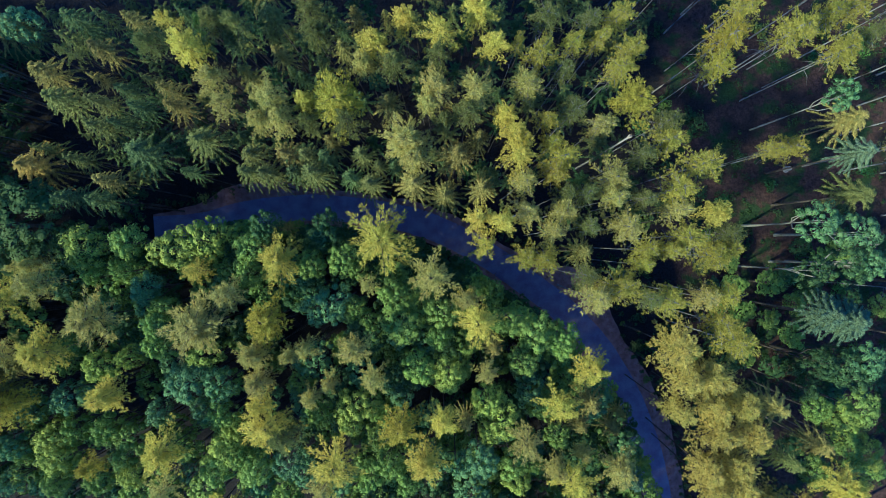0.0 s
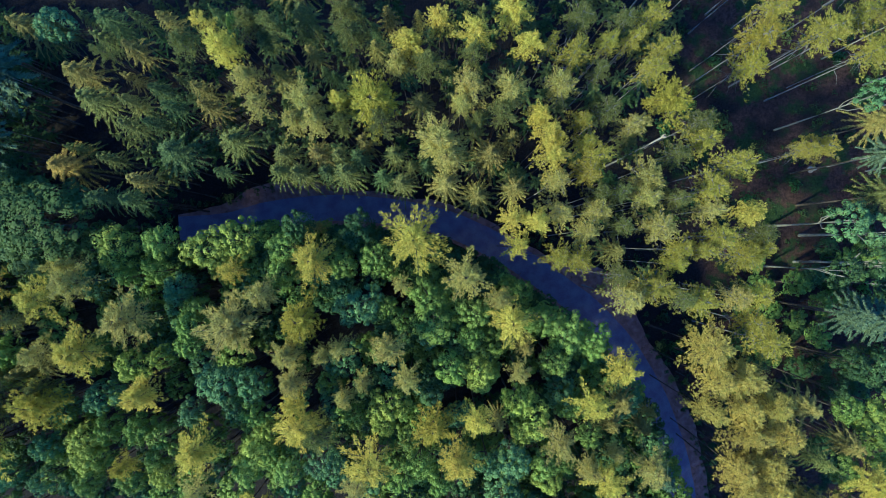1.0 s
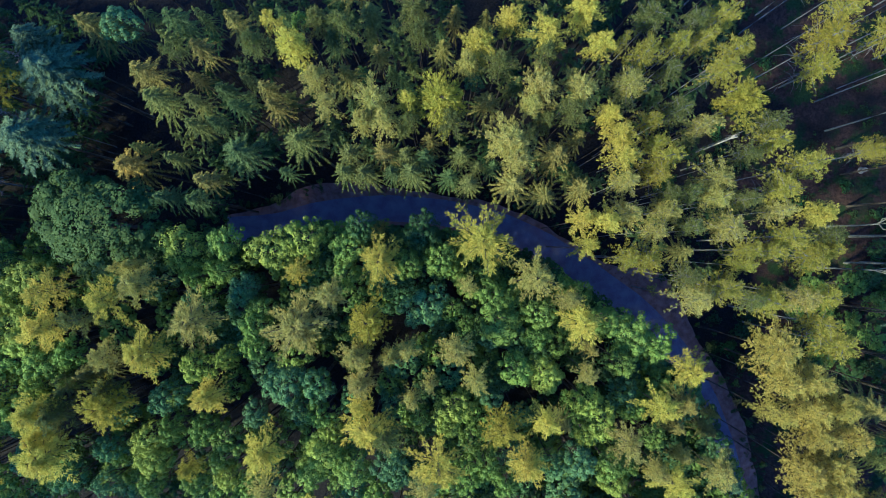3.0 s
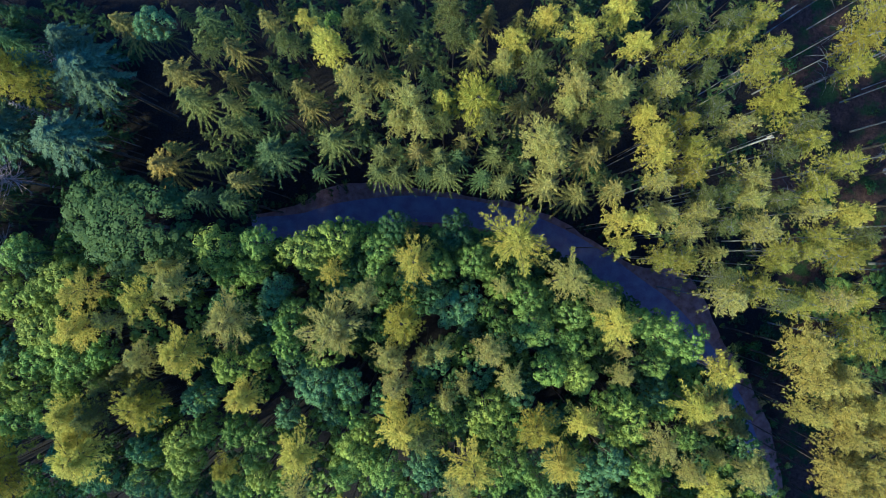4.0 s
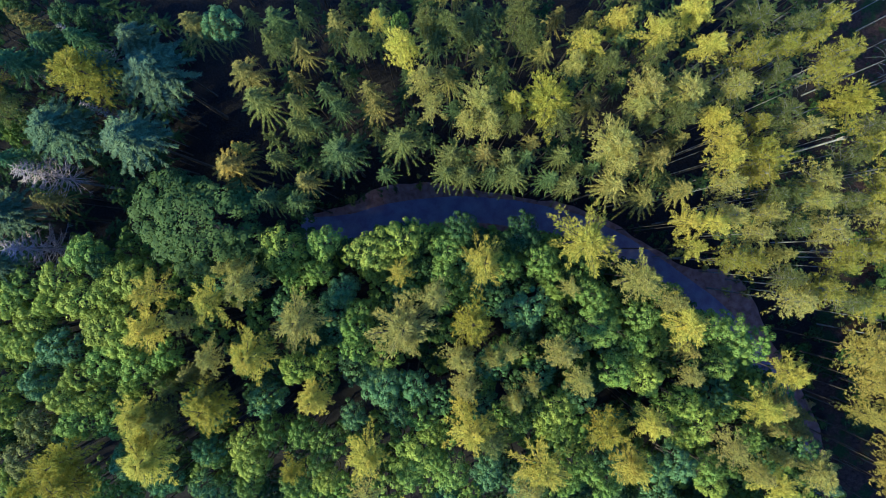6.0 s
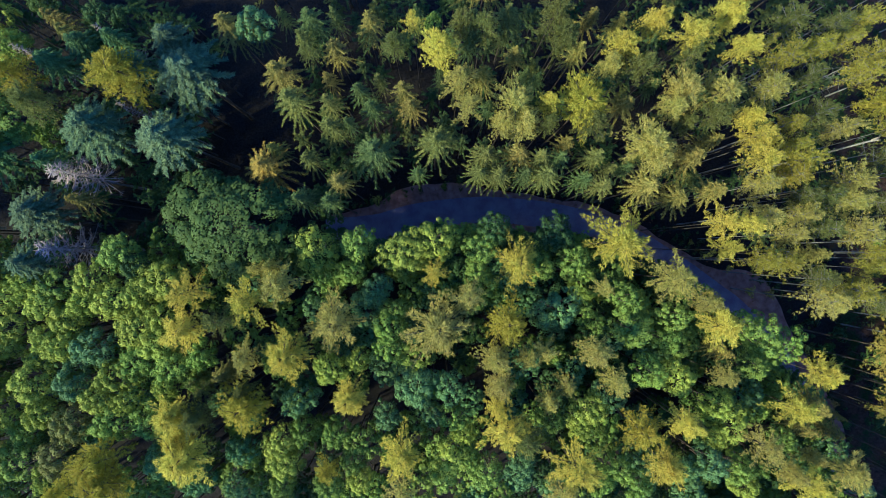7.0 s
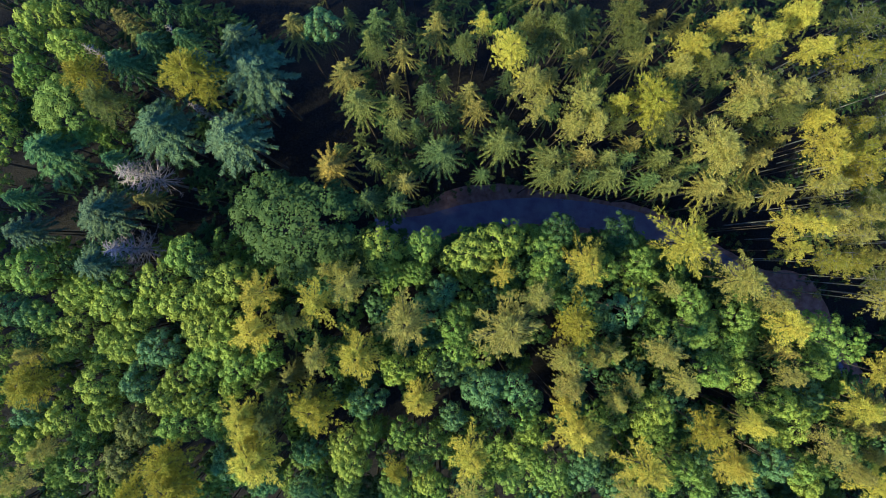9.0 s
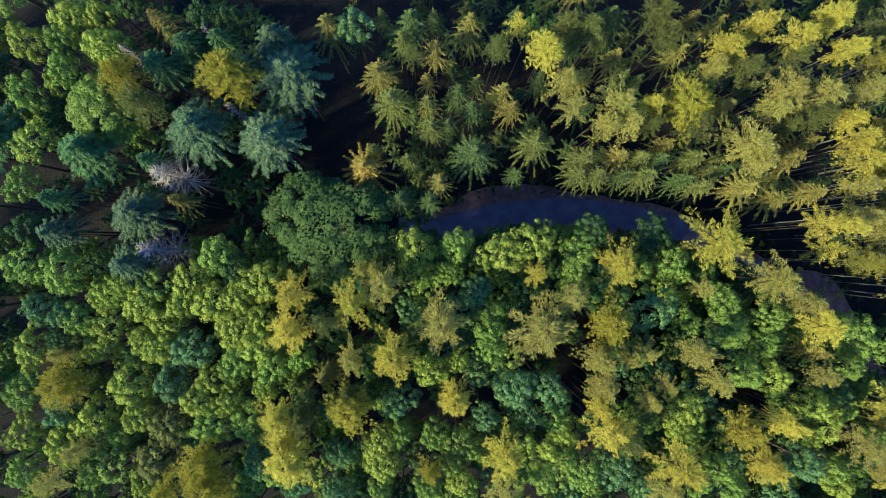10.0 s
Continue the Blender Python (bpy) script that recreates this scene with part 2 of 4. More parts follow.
def spruce_parts(arms=62, sprays=80, depth=6.0, reach=2.75, fat=0.17, droop=0.42, round_top=1.0, lift=0.25, ring=7, broad=0.62):
    pos, along, facing, length = [], [], [], []
    for k in range(arms):
        s = (k + 0.5) / arms
        z = HEIGHT - 0.15 - depth * s
        out = (0.22 + (reach - 0.22) * s ** round_top) * rng.uniform(0.72, 1.1)
        turn = (k % ring) * 2 * math.pi / ring + (k // ring) * math.pi / ring + rng.uniform(-0.12, 0.12)
        way = np.array([math.cos(turn), math.sin(turn), 0])
        side = np.array([-way[1], way[0], 0])
        t = np.linspace(0.08, 1.0, sprays)
        hand = np.where(np.arange(sprays) % 2, 1.0, -1.0)
        line = way[None] * (t * out)[:, None]
        line[:, 2] = z + out * (lift * t - droop * t ** 2)
        reach_out = broad * (0.36 + 0.34 * (1 - t)) * min(1.0, out / 1.2) * rng.uniform(0.75, 1.2, sprays)
        d = way[None] * 0.75 + side[None] * (hand * 0.8)[:, None] + np.array([0, 0, -0.12]) + rng.normal(size=line.shape) * 0.15
        line = line + side[None] * (hand * reach_out * 0.33)[:, None] + rng.normal(size=line.shape) * 0.03
        pos.append(line)
        along.append(d)
        facing.append(np.array([0, 0, 1.0]) + side[None] * (hand * 0.45)[:, None] + rng.normal(size=line.shape) * 0.3)
        length.append(reach_out + 0.12)
    pos, along, facing, length = (np.concatenate(x) for x in (pos, along, facing, length))
    crown = blades("crown", pos, along, facing, length, rng.uniform(0.7, 1.2, len(pos)) * fat, NEEDLE)
    return [("trunk", trunk_mesh(HEIGHT - 0.3, 0.13, 0.02, BARK_BROWN, 0.05)), ("crown", crown)]


def fir_parts(reach=2.7):
    return spruce_parts(80, 84, 3.8, reach, 0.125, 0.46, 0.60, 0.25, 11, 0.46)


def dead_parts():
    rows = []
    for k in range(104):
        s = (k + 0.5) / 104
        z = HEIGHT - 0.2 - 7.5 * s
        out = (0.3 + 2.3 * s ** 0.7) * rng.uniform(0.6, 1.1)
        turn = k * 2.39996 + rng.uniform(-0.4, 0.4)
        c, n = math.cos(turn), math.sin(turn)
        tip = Vector((c * out, n * out, z + 0.12 * out))
        mid = Vector((c * out * 0.5, n * out * 0.5, z + 0.02))
        rows.append(([(0, 0, z), mid, tip], [0.05, 0.038, 0.014]))
        for j in range(4):
            base = mid.lerp(tip, rng.uniform(0.0, 0.8))
            a = turn + rng.choice([-1, 1]) * rng.uniform(0.4, 0.9)
            e = base + Vector((math.cos(a), math.sin(a), rng.uniform(-0.2, 0.3))) * rng.uniform(0.2, 0.55)
            rows.append(([base, e], [0.024, 0.010]))
    return [("trunk", trunk_mesh(HEIGHT - 0.3, 0.15, 0.02, BARK_GREY, 0.1)), ("branchwork", sticks("branchwork", rows, BARK_DEAD, 3))]


MAKERS = {
    "larch": (7, lambda v: larch_parts(27 + 4 * v, 14, 10, 3.0 - 0.08 * v, 0.5 - 0.07 * v, None, REACH, 0.58, 0.20 + 0.02 * v)),
    "long_larch": (4, lambda v: larch_parts(58, 10, 12, 4.2 + 0.3 * v, 0.25, BARK_BROWN, REACH, 0.52, 0.32)),
    "birch": (3, lambda v: larch_parts(56, 10, 14, 2.8, 0.0, None, REACH, 0.36, 0.36)),
    "deep_pine": (4, lambda v: larch_parts(44, 10, 11, 3.2 + 0.3 * v, 0.2, BARK_GREY, REACH, 0.5, 0.27)),
    "pine": (5, lambda v: pine_parts(2.6 + 0.25 * v)),
    "spruce": (6, lambda v: spruce_parts(54 + 3 * v, 64, 4.2 + 0.25 * v, 2.9 + 0.06 * v, 0.085, 0.62, 0.75, 0.24, 9 + v % 3, 0.42)),
    "young_spruce": (3, lambda v: spruce_parts(19, 30, 7.0, 2.7, 0.28, 0.5, 0.8, 0.2, 6)),
    "edge_oak": (2, lambda v: oak_parts(36, 34, REACH, 2.6, 0.6, 0.46, -0.5, 3)),
    "edge_spruce": (2, lambda v: spruce_parts(28, 46, 6.0, 2.7, 0.24, 0.5, 0.8, 0.2, 7)),
    "fir": (4, lambda v: fir_parts(2.8 + 0.10 * v)),
    "oak": (6, lambda v: oak_parts(38 + 3 * v, 68, REACH, 1.9 + 0.1 * v, 0.50 + 0.01 * v, 0.185, 0.0)),
    "aspen": (3, lambda v: oak_parts(42, 70, REACH, 2.2, 0.46, 0.18, -0.1, 4, BARK_ASPEN)),
    "under_oak": (3, lambda v: oak_parts(40, 28, REACH, 2.4, 0.52, 0.34, -0.3, 1)),
    "great_oak": (2, lambda v: oak_parts(150, 92, REACH, 2.5, 0.40, 0.125, -0.1)),
    "sapling": (4, lambda v: oak_parts(26, 28, REACH, 4.4, 0.75, 0.5, -0.7, 1)),
    "dead": (2, lambda v: dead_parts()),
}
TITLES = {"aspen": "aspen_tree", "larch": "larch_tree", "long_larch": "larch_tree", "birch": "birch_tree", "deep_pine": "pine_tree", "pine": "pine_tree", "spruce": "spruce_tree", "fir": "fir_tree", "edge_oak": "oak_tree", "edge_spruce": "spruce_tree", "young_spruce": "young_spruce",
          "oak": "oak_tree", "under_oak": "young_oak", "great_oak": "oak_tree", "sapling": "young_tree", "dead": "dead_tree"}
LOOKS = {"aspen": "aspen with a leafy crown on a pale bare trunk",
         "edge_oak": "oak added beyond the view to close and shade the forest", "edge_spruce": "spruce added beyond the view to close and shade the forest",
         "larch": "larch with a soft feathery crown", "long_larch": "tall larch feathered far down its trunk", "birch": "birch with a dense rounded crown", "deep_pine": "tall pine with feathery branches far down its trunk", "pine": "tall pine with a bare grey trunk and small crown",
         "spruce": "spruce with drooping star-shaped branches", "young_spruce": "young spruce in the shade of the stand", "fir": "broad fir with layered needle branches", "oak": "oak with a lumpy leafy crown",
         "under_oak": "half-grown oak filling in below the crowns", "great_oak": "large oak with a wide dense crown", "sapling": "young broadleaf tree under the taller trees", "dead": "leafless dead conifer with bare branches"}
TINTS = {"gold": (0.400, 0.332, 0.055), "amber": (0.325, 0.285, 0.022), "yellow": (0.480, 0.412, 0.044), "olive": (0.140, 0.150, 0.036), "straw": (0.220, 0.192, 0.042), "khaki": (0.362, 0.322, 0.068), "lemon": (0.300, 0.270, 0.028), "orange": (0.265, 0.198, 0.032), "rust": (0.205, 0.178, 0.038),
         # deep: green darkened to hold the shade below and beside taller crowns
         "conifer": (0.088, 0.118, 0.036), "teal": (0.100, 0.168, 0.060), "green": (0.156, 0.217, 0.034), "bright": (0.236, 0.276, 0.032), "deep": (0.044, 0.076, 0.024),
         "moss": (0.058, 0.086, 0.020), "blue": (0.106, 0.148, 0.076), "grey": (0.4, 0.3, 0.28)}
WORDS = {"gold": "golden autumn", "amber": "deep yellow", "yellow": "yellow autumn", "olive": "olive-green", "khaki": "pale khaki", "straw": "straw-coloured", "lemon": "muted lemon-yellow", "orange": "orange-tinged", "rust": "rusty brown-green", "conifer": "deep conifer-green", "teal": "cool blue-green",
         "green": "fresh green", "bright": "bright yellow-green", "deep": "dark shade-tinted green", "moss": "moss-green", "blue": "bluish green", "grey": "pinkish grey"}
PROTOS = {}
PLANTED = []


def grow(kind, tint, places):
    """Trees of one kind and colour: x, y, crown radius, height."""
    for x, y, r, h in places:
        which = "great_oak" if kind == "oak" and r > 3.0 else kind
        v = int(rng.integers(MAKERS[which][0]))
        r *= 1.06
        size = Vector((r / REACH * rng.uniform(0.92, 1.08), r / REACH * rng.uniform(0.92, 1.08), h / HEIGHT))
        m = Matrix.Translation((x, y, -0.05)) @ Euler((0, 0, rng.uniform(0, 6.28))).to_matrix().to_4x4()
        if (which, v) not in PROTOS:
            thing = new(TITLES[which])
            thing.empty_display_size = 0.5
            for name, me in MAKERS[which][1](v):
                piece = part(name, me, thing)
                if name == "branchwork":
                    tagged(piece, kind="stuff")
            thing.matrix_basis = m @ Matrix.Diagonal((*size, 1))
            PROTOS[which, v] = thing
        else:
            first = PROTOS[which, v].scale
            thing = copy_thing(PROTOS[which, v], m @ Matrix.Diagonal((size.x / first.x, size.y / first.y, size.z / first.z, 1)))
        tagged(thing, f"{WORDS[tint]} {LOOKS[which]}", "tree", f"{TITLES[which].replace('_', ' ')}s of the forest")
        shade = rng.uniform(0.86, 1.14)
        tone = [c * shade * rng.uniform(0.97, 1.03) for c in TINTS[tint]]
        for child in thing.children:
            child.color = (*tone, 1)
        PLANTED.append((x, y, r))


# ---- ground and road ----
ROAD = [(-35.2, 2.2), (-29.3, 2.7), (-25.2, 3.9),
        (-19.1, 4.7), (-13.7, 4.7), (-8.3, 4.1), (-3.5, 3.0), (1.2, 1.0), (5.6, -1.5), (10.0, -4.6), (13.4, -7.2), (16.6, -10.4), (19.3, -13.9),
        (21.6, -18.0), (23.2, -22.1), (24.4, -26.1), (25.2, -30.2), (25.8, -36), (26, -60), (27, -120), (30, -400)]


def smooth_line(points, step=0.8):
    p = np.array(points, float)
    p = np.vstack([2 * p[0] - p[1], p, 2 * p[-1] - p[-2]])
    out = []
    for a, b, c, d in zip(p[:-3], p[1:-2], p[2:-1], p[3:]):
        for t in np.linspace(0, 1, max(2, int(np.linalg.norm(c - b) / step)), endpoint=False):
            out.append(0.5 * (2 * b + (c - a) * t + (2 * a - 5 * b + 4 * c - d) * t ** 2 + (3 * b - a - 3 * c + d) * t ** 3))
    return np.array(out)


LINE = smooth_line(ROAD)
GONE = np.gradient(LINE, axis=0)
ACROSS = unit(np.stack([-GONE[:, 1], GONE[:, 0]], 1))


def to_road(x, y):
    return float(np.min(np.hypot(LINE[:, 0] - x, LINE[:, 1] - y)))


def ribbon(name, left, right, top, material, crown=0.0, columns=6):
    """A strip along the road with a real edge down into the ground."""
    n = len(LINE)
    verts, faces = [], []
    for i in range(n):
        for k in range(columns + 1):
            f = k / columns
            w = left[i] * (1 - f) - right[i] * f
            p = LINE[i] + ACROSS[i] * w
            verts.append((p[0], p[1], top + crown * (1 - (2 * f - 1) ** 2)))
        for w in (-right[i] - 0.05, left[i] + 0.05):
            p = LINE[i] + ACROSS[i] * w
            verts.append((p[0], p[1], -0.3))
    s = columns + 3
    for i in range(n - 1):
        a, b = i * s, (i + 1) * s
        for k in range(columns):
            faces.append((a + k + 1, a + k, b + k, b + k + 1))
        faces.append((a + columns + 1, a + columns, b + columns, b + columns + 1))
        faces.append((a, a + columns + 2, b + columns + 2, b))
    return new(name, mesh_from(name, verts, faces, material, False))


def wobble(size, seed):
    s = np.arange(len(LINE))
    return size * (np.sin(s * 0.31 + seed) + 0.7 * np.sin(s * 0.83 + 2 * seed) + 0.5 * np.sin(s * 1.9 + seed * 3)) / 2.2


n_line = len(LINE)
half = np.full(n_line, 1.55)
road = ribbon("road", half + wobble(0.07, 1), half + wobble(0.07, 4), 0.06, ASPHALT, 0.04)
tagged(road, "narrow dark asphalt forest road, the blue of its shade put into its colour", "road", kind="structure")
bend = np.exp(-((LINE[:, 0] - 13.5) / 3.0) ** 2)
near_bend = 1 / (1 + np.exp(-(LINE[:, 0] + 33) / 2))
verge = ribbon("pavement_verge", half + 0.12 + near_bend * (0.5 + 1.5 * np.exp(-((LINE[:, 0] + 24) / 7) ** 2) + bend * 2.6 + 1.1 / (1 + np.exp(-(LINE[:, 0] - 15) / 2)) + wobble(0.35, 2)), half + 0.1 + near_bend * (0.45 + wobble(0.3, 5)), 0.03, EARTH, 0.0, 10)
tagged(verge, "bare reddish earth verge along the road", "verge", kind="structure")


def make_ground():
    near = np.arange(-110, 90.1, 1.25)
    far = np.array([130, 200, 350, 700, 1400, 3000.0])
    xs = np.concatenate([-far[::-1] - 60, near, far + 60])
    near = np.arange(-60, 60.1, 1.25)
    ys = np.concatenate([-far[::-1], near, far])
    verts, faces = [], []
    for y in ys:
        for x in xs:
            z = 0.0
            if abs(x + 10) < 100 and abs(y) < 60:
                d = min(1.0, max(0.0, (to_road(x, y) - 7) / 4))
                z = d * (0.35 * noise.noise((x * 0.08, y * 0.08, 3.0)) + 0.12 * noise.noise((x * 0.5, y * 0.5, 7.0)))
            verts.append((x, y, z))
    w = len(xs)
    for j in range(len(ys) - 1):
        for i in range(w - 1):
            a = j * w + i
            faces.append((a, a + 1, a + w + 1, a + w))
    return tagged(new("ground", mesh_from("ground", verts, faces, FLOOR, True)), "brown forest floor with leaf litter and moss patches, shade painted in under the dense stands", "ground", kind="structure")


make_ground()

# ---- the forest, stand by stand ----
grow("spruce", "rust", [
    (-55.0, 19.9, 1.42, 22.8), (-53.9, 4.5, 1.37, 21.0), (-40.9, -11.2, 1.18, 21.2), (-40.9, -10.9, 1.44, 22.0),
    (-40.6, 19.8, 1.93, 22.1), (-36.2, 15.8, 2.05, 21.5), (-31.9, 15.5, 1.0, 20.3), (-31.1, 17.8, 1.56, 21.7),
    (-30.8, 6.1, 1.46, 21.6), (-28.0, 20.2, 1.45, 22.0), (-25.1, 14.2, 1.36, 21.9), (-24.4, 12.6, 1.45, 21.9),
    (-18.0, 15.5, 1.35, 22.0), (-15.2, 17.3, 1.31, 21.7), (-14.7, 8.5, 1.56, 21.6), (-10.6, 9.5, 1.36, 21.7),
    (-9.5, 17.7, 1.36, 21.8), (-8.4, 20.7, 1.27, 21.7), (-5.7, 20.6, 0.98, 21.2), (-5.5, 12.9, 1.55, 22.0),
])
grow("spruce", "rust", [
    (-0.5, 4.7, 1.78, 20.9), (0.6, 8.4, 1.84, 22.0), (2.6, 9.9, 1.27, 21.4), (4.0, -9.3, 1.1, 20.4),
    (11.9, -0.3, 1.47, 21.4), (13.0, -14.5, 1.72, 19.6),
])
grow("spruce", "olive", [
    (-53.8, 18.7, 1.42, 22.8), (-43.5, -11.7, 1.08, 21.1), (-38.4, 19.9, 1.18, 21.2), (-36.7, 9.1, 1.09, 20.7),
    (-36.0, 21.1, 0.99, 20.6), (-35.1, 13.4, 1.85, 21.6), (-34.1, 18.9, 1.28, 21.1), (-33.5, 8.1, 1.28, 21.2),
    (-31.8, 13.3, 1.23, 21.0), (-31.5, 11.0, 1.56, 21.7), (-31.3, 21.1, 0.99, 20.6), (-27.3, 15.4, 0.9, 20.4),
    (-22.3, 9.7, 2.06, 21.2), (-18.3, 6.9, 1.38, 21.1), (-17.7, 8.4, 1.66, 21.4), (-16.5, 6.8, 1.47, 21.5),
    (-16.1, 19.2, 0.99, 20.9), (-15.8, 20.7, 1.74, 22.1), (-12.8, 8.3, 1.46, 21.7), (-12.3, 6.8, 1.76, 21.6),
])
grow("spruce", "olive", [
    (-7.9, 8.4, 1.37, 21.5), (-7.2, 5.8, 1.47, 21.5), (-6.4, 7.4, 1.09, 20.5), (32.1, -20.3, 1.54, 18.7),
    (38.9, 5.0, 2.3, 17.8),
])
grow("spruce", "conifer", [
    (-34.2, 4.6, 1.46, 21.7), (-33.3, 20.4, 1.75, 21.8), (-31.6, 4.4, 1.37, 21.4), (-30.0, 11.4, 1.09, 20.6),
    (-29.0, 14.2, 1.27, 21.3), (-27.9, 12.7, 1.28, 21.2), (-27.7, 8.7, 2.45, 21.4), (-23.9, 21.2, 0.99, 21.0),
    (-23.8, 7.0, 1.0, 20.1), (-21.8, 15.6, 0.88, 21.5), (-19.1, 18.2, 1.44, 22.6), (-17.5, 12.8, 1.09, 20.9),
    (-14.1, 6.9, 1.19, 20.8), (-14.1, 15.9, 0.9, 20.5), (-13.1, 15.3, 1.09, 21.0), (-11.1, 8.2, 1.37, 21.5),
    (-9.7, 19.8, 0.89, 20.5), (-8.9, 6.4, 1.37, 21.3), (-5.0, 7.4, 1.09, 20.5), (-2.8, 14.7, 0.98, 21.3),
])
grow("spruce", "orange", [
    (-37.4, 7.4, 2.34, 21.6),
])
grow("oak", "teal", [
    (-66.2, -5.2, 1.66, 20.3), (-64.5, -14.2, 1.77, 20.0), (-64.1, -5.7, 1.57, 20.2), (-54.5, -11.9, 1.85, 20.6),
    (-52.8, -8.8, 1.9, 20.6), (-46.4, -18.6, 1.84, 20.9), (-44.1, -21.1, 1.09, 19.9), (-43.1, -20.5, 1.45, 20.9),
    (-40.2, -21.3, 1.19, 20.0), (-40.0, -17.8, 1.19, 20.0), (-39.3, -17.9, 1.46, 20.7), (-38.4, 20.1, 1.65, 21.1),
    (-34.4, -13.4, 1.76, 20.7), (-27.4, -3.6, 1.66, 20.9), (-26.5, -15.1, 1.38, 20.1), (-23.9, -12.3, 2.06, 20.6),
    (-22.6, -14.7, 1.29, 19.9), (-21.0, -12.3, 1.67, 20.5), (-14.6, -19.2, 1.67, 20.5), (-11.2, -5.3, 2.12, 20.3),
])
grow("oak", "teal", [
    (-6.7, 15.2, 0.9, 19.7), (0.5, -19.8, 1.3, 19.6), (2.7, -19.4, 1.99, 19.9), (40.4, -11.2, 1.91, 16.2),
])
grow("oak", "green", [
    (-67.7, -19.6, 1.96, 20.1), (-67.5, -12.4, 1.97, 20.1), (-67.5, 6.0, 1.74, 20.9), (-67.3, -1.2, 2.19, 20.5),
    (-66.9, 13.9, 1.82, 21.4), (-64.2, -1.8, 2.25, 20.4), (-63.5, 18.5, 1.62, 21.9), (-63.3, 15.7, 1.62, 21.9),
    (-62.7, -6.1, 1.86, 20.2), (-62.2, -20.0, 1.4, 19.4), (-60.5, -19.3, 2.39, 19.3), (-60.4, 12.7, 3.14, 21.8),
    (-59.5, -16.6, 1.4, 19.3), (-58.4, 17.6, 1.33, 21.9), (-56.2, -3.5, 2.16, 20.1), (-50.8, -15.4, 2.04, 20.9),
    (-50.5, -0.5, 1.96, 20.4), (-48.7, -9.9, 1.94, 20.8), (-47.4, -15.2, 1.84, 20.9), (-45.5, -10.4, 1.94, 20.9),
])
grow("oak", "green", [
    (-43.8, -9.9, 1.19, 20.1), (-43.6, -11.8, 1.19, 20.2), (-42.9, -9.4, 1.45, 21.0), (-39.0, -18.6, 1.24, 20.0),
    (-36.0, -21.3, 1.29, 20.0), (-34.2, -16.3, 1.39, 20.1), (-32.3, -2.5, 1.09, 20.0), (-31.8, -20.9, 1.47, 20.5),
    (-31.1, -16.4, 1.47, 20.5), (-29.6, -2.0, 1.28, 20.4), (-29.5, -19.0, 1.38, 20.2), (-29.2, 0.5, 1.66, 20.8),
    (-28.9, -17.2, 1.57, 20.4), (-26.3, -8.8, 1.46, 20.8), (-26.3, -7.1, 1.85, 20.8), (-25.9, -5.5, 1.37, 20.5),
    (-22.4, 20.4, 0.99, 20.3), (-21.5, -20.2, 1.48, 20.4), (-20.5, -15.0, 1.47, 20.5), (-19.1, -18.8, 1.38, 20.2),
])
grow("oak", "green", [
    (-18.4, -2.2, 1.39, 20.0), (-18.1, -0.0, 1.68, 20.2), (-17.6, -19.9, 1.67, 20.5), (-12.7, -1.5, 1.48, 20.1),
    (-11.7, -15.2, 1.24, 19.9), (-9.7, -1.0, 1.83, 20.2), (-8.7, -5.5, 1.15, 19.4), (-8.5, -2.1, 1.11, 19.2),
    (-7.6, -6.5, 1.1, 19.3), (-7.2, -20.8, 1.38, 20.3), (-5.8, -19.7, 1.47, 20.4), (-5.0, -4.5, 1.62, 20.4),
    (-4.5, -6.9, 2.21, 20.4), (-3.8, -21.3, 1.39, 20.0), (-2.8, -10.9, 1.72, 20.3), (-1.0, -8.2, 1.38, 20.2),
    (-0.6, -5.9, 1.57, 20.5), (5.6, -6.6, 1.77, 20.3), (5.8, -20.1, 1.4, 19.4), (6.7, -10.4, 1.49, 19.8),
])
grow("oak", "green", [
    (7.5, -20.1, 1.22, 18.7), (7.9, -8.0, 1.99, 19.8), (10.0, -17.6, 1.37, 18.6), (10.4, -8.7, 1.71, 19.1),
    (35.2, -21.6, 1.57, 17.1), (36.1, -15.9, 1.6, 15.4), (38.5, -19.6, 1.91, 16.2), (40.3, -16.0, 2.15, 15.4),
])
grow("oak", "bright", [
    (-67.7, -16.2, 1.77, 20.1), (-67.0, -8.6, 1.77, 20.2), (-66.6, 18.2, 1.91, 21.6), (-66.4, 9.7, 1.93, 21.1),
    (-64.3, -17.4, 1.97, 19.9), (-62.6, 20.2, 1.9, 22.0), (-61.6, -15.0, 2.07, 19.9), (-61.3, -8.8, 1.67, 20.0),
    (-60.2, -7.1, 1.96, 20.2), (-60.2, -3.9, 1.67, 20.3), (-60.2, 20.4, 1.42, 22.0), (-59.8, 17.7, 1.8, 22.2),
    (-58.8, -3.2, 1.57, 20.2), (-58.3, -12.0, 2.06, 20.3), (-57.6, -14.7, 1.82, 20.2), (-57.4, -4.9, 1.87, 20.2),
    (-57.1, -8.1, 1.67, 20.3), (-57.0, -20.9, 1.48, 19.9), (-55.8, -8.6, 1.76, 20.4), (-55.2, -6.6, 1.96, 20.2),
])
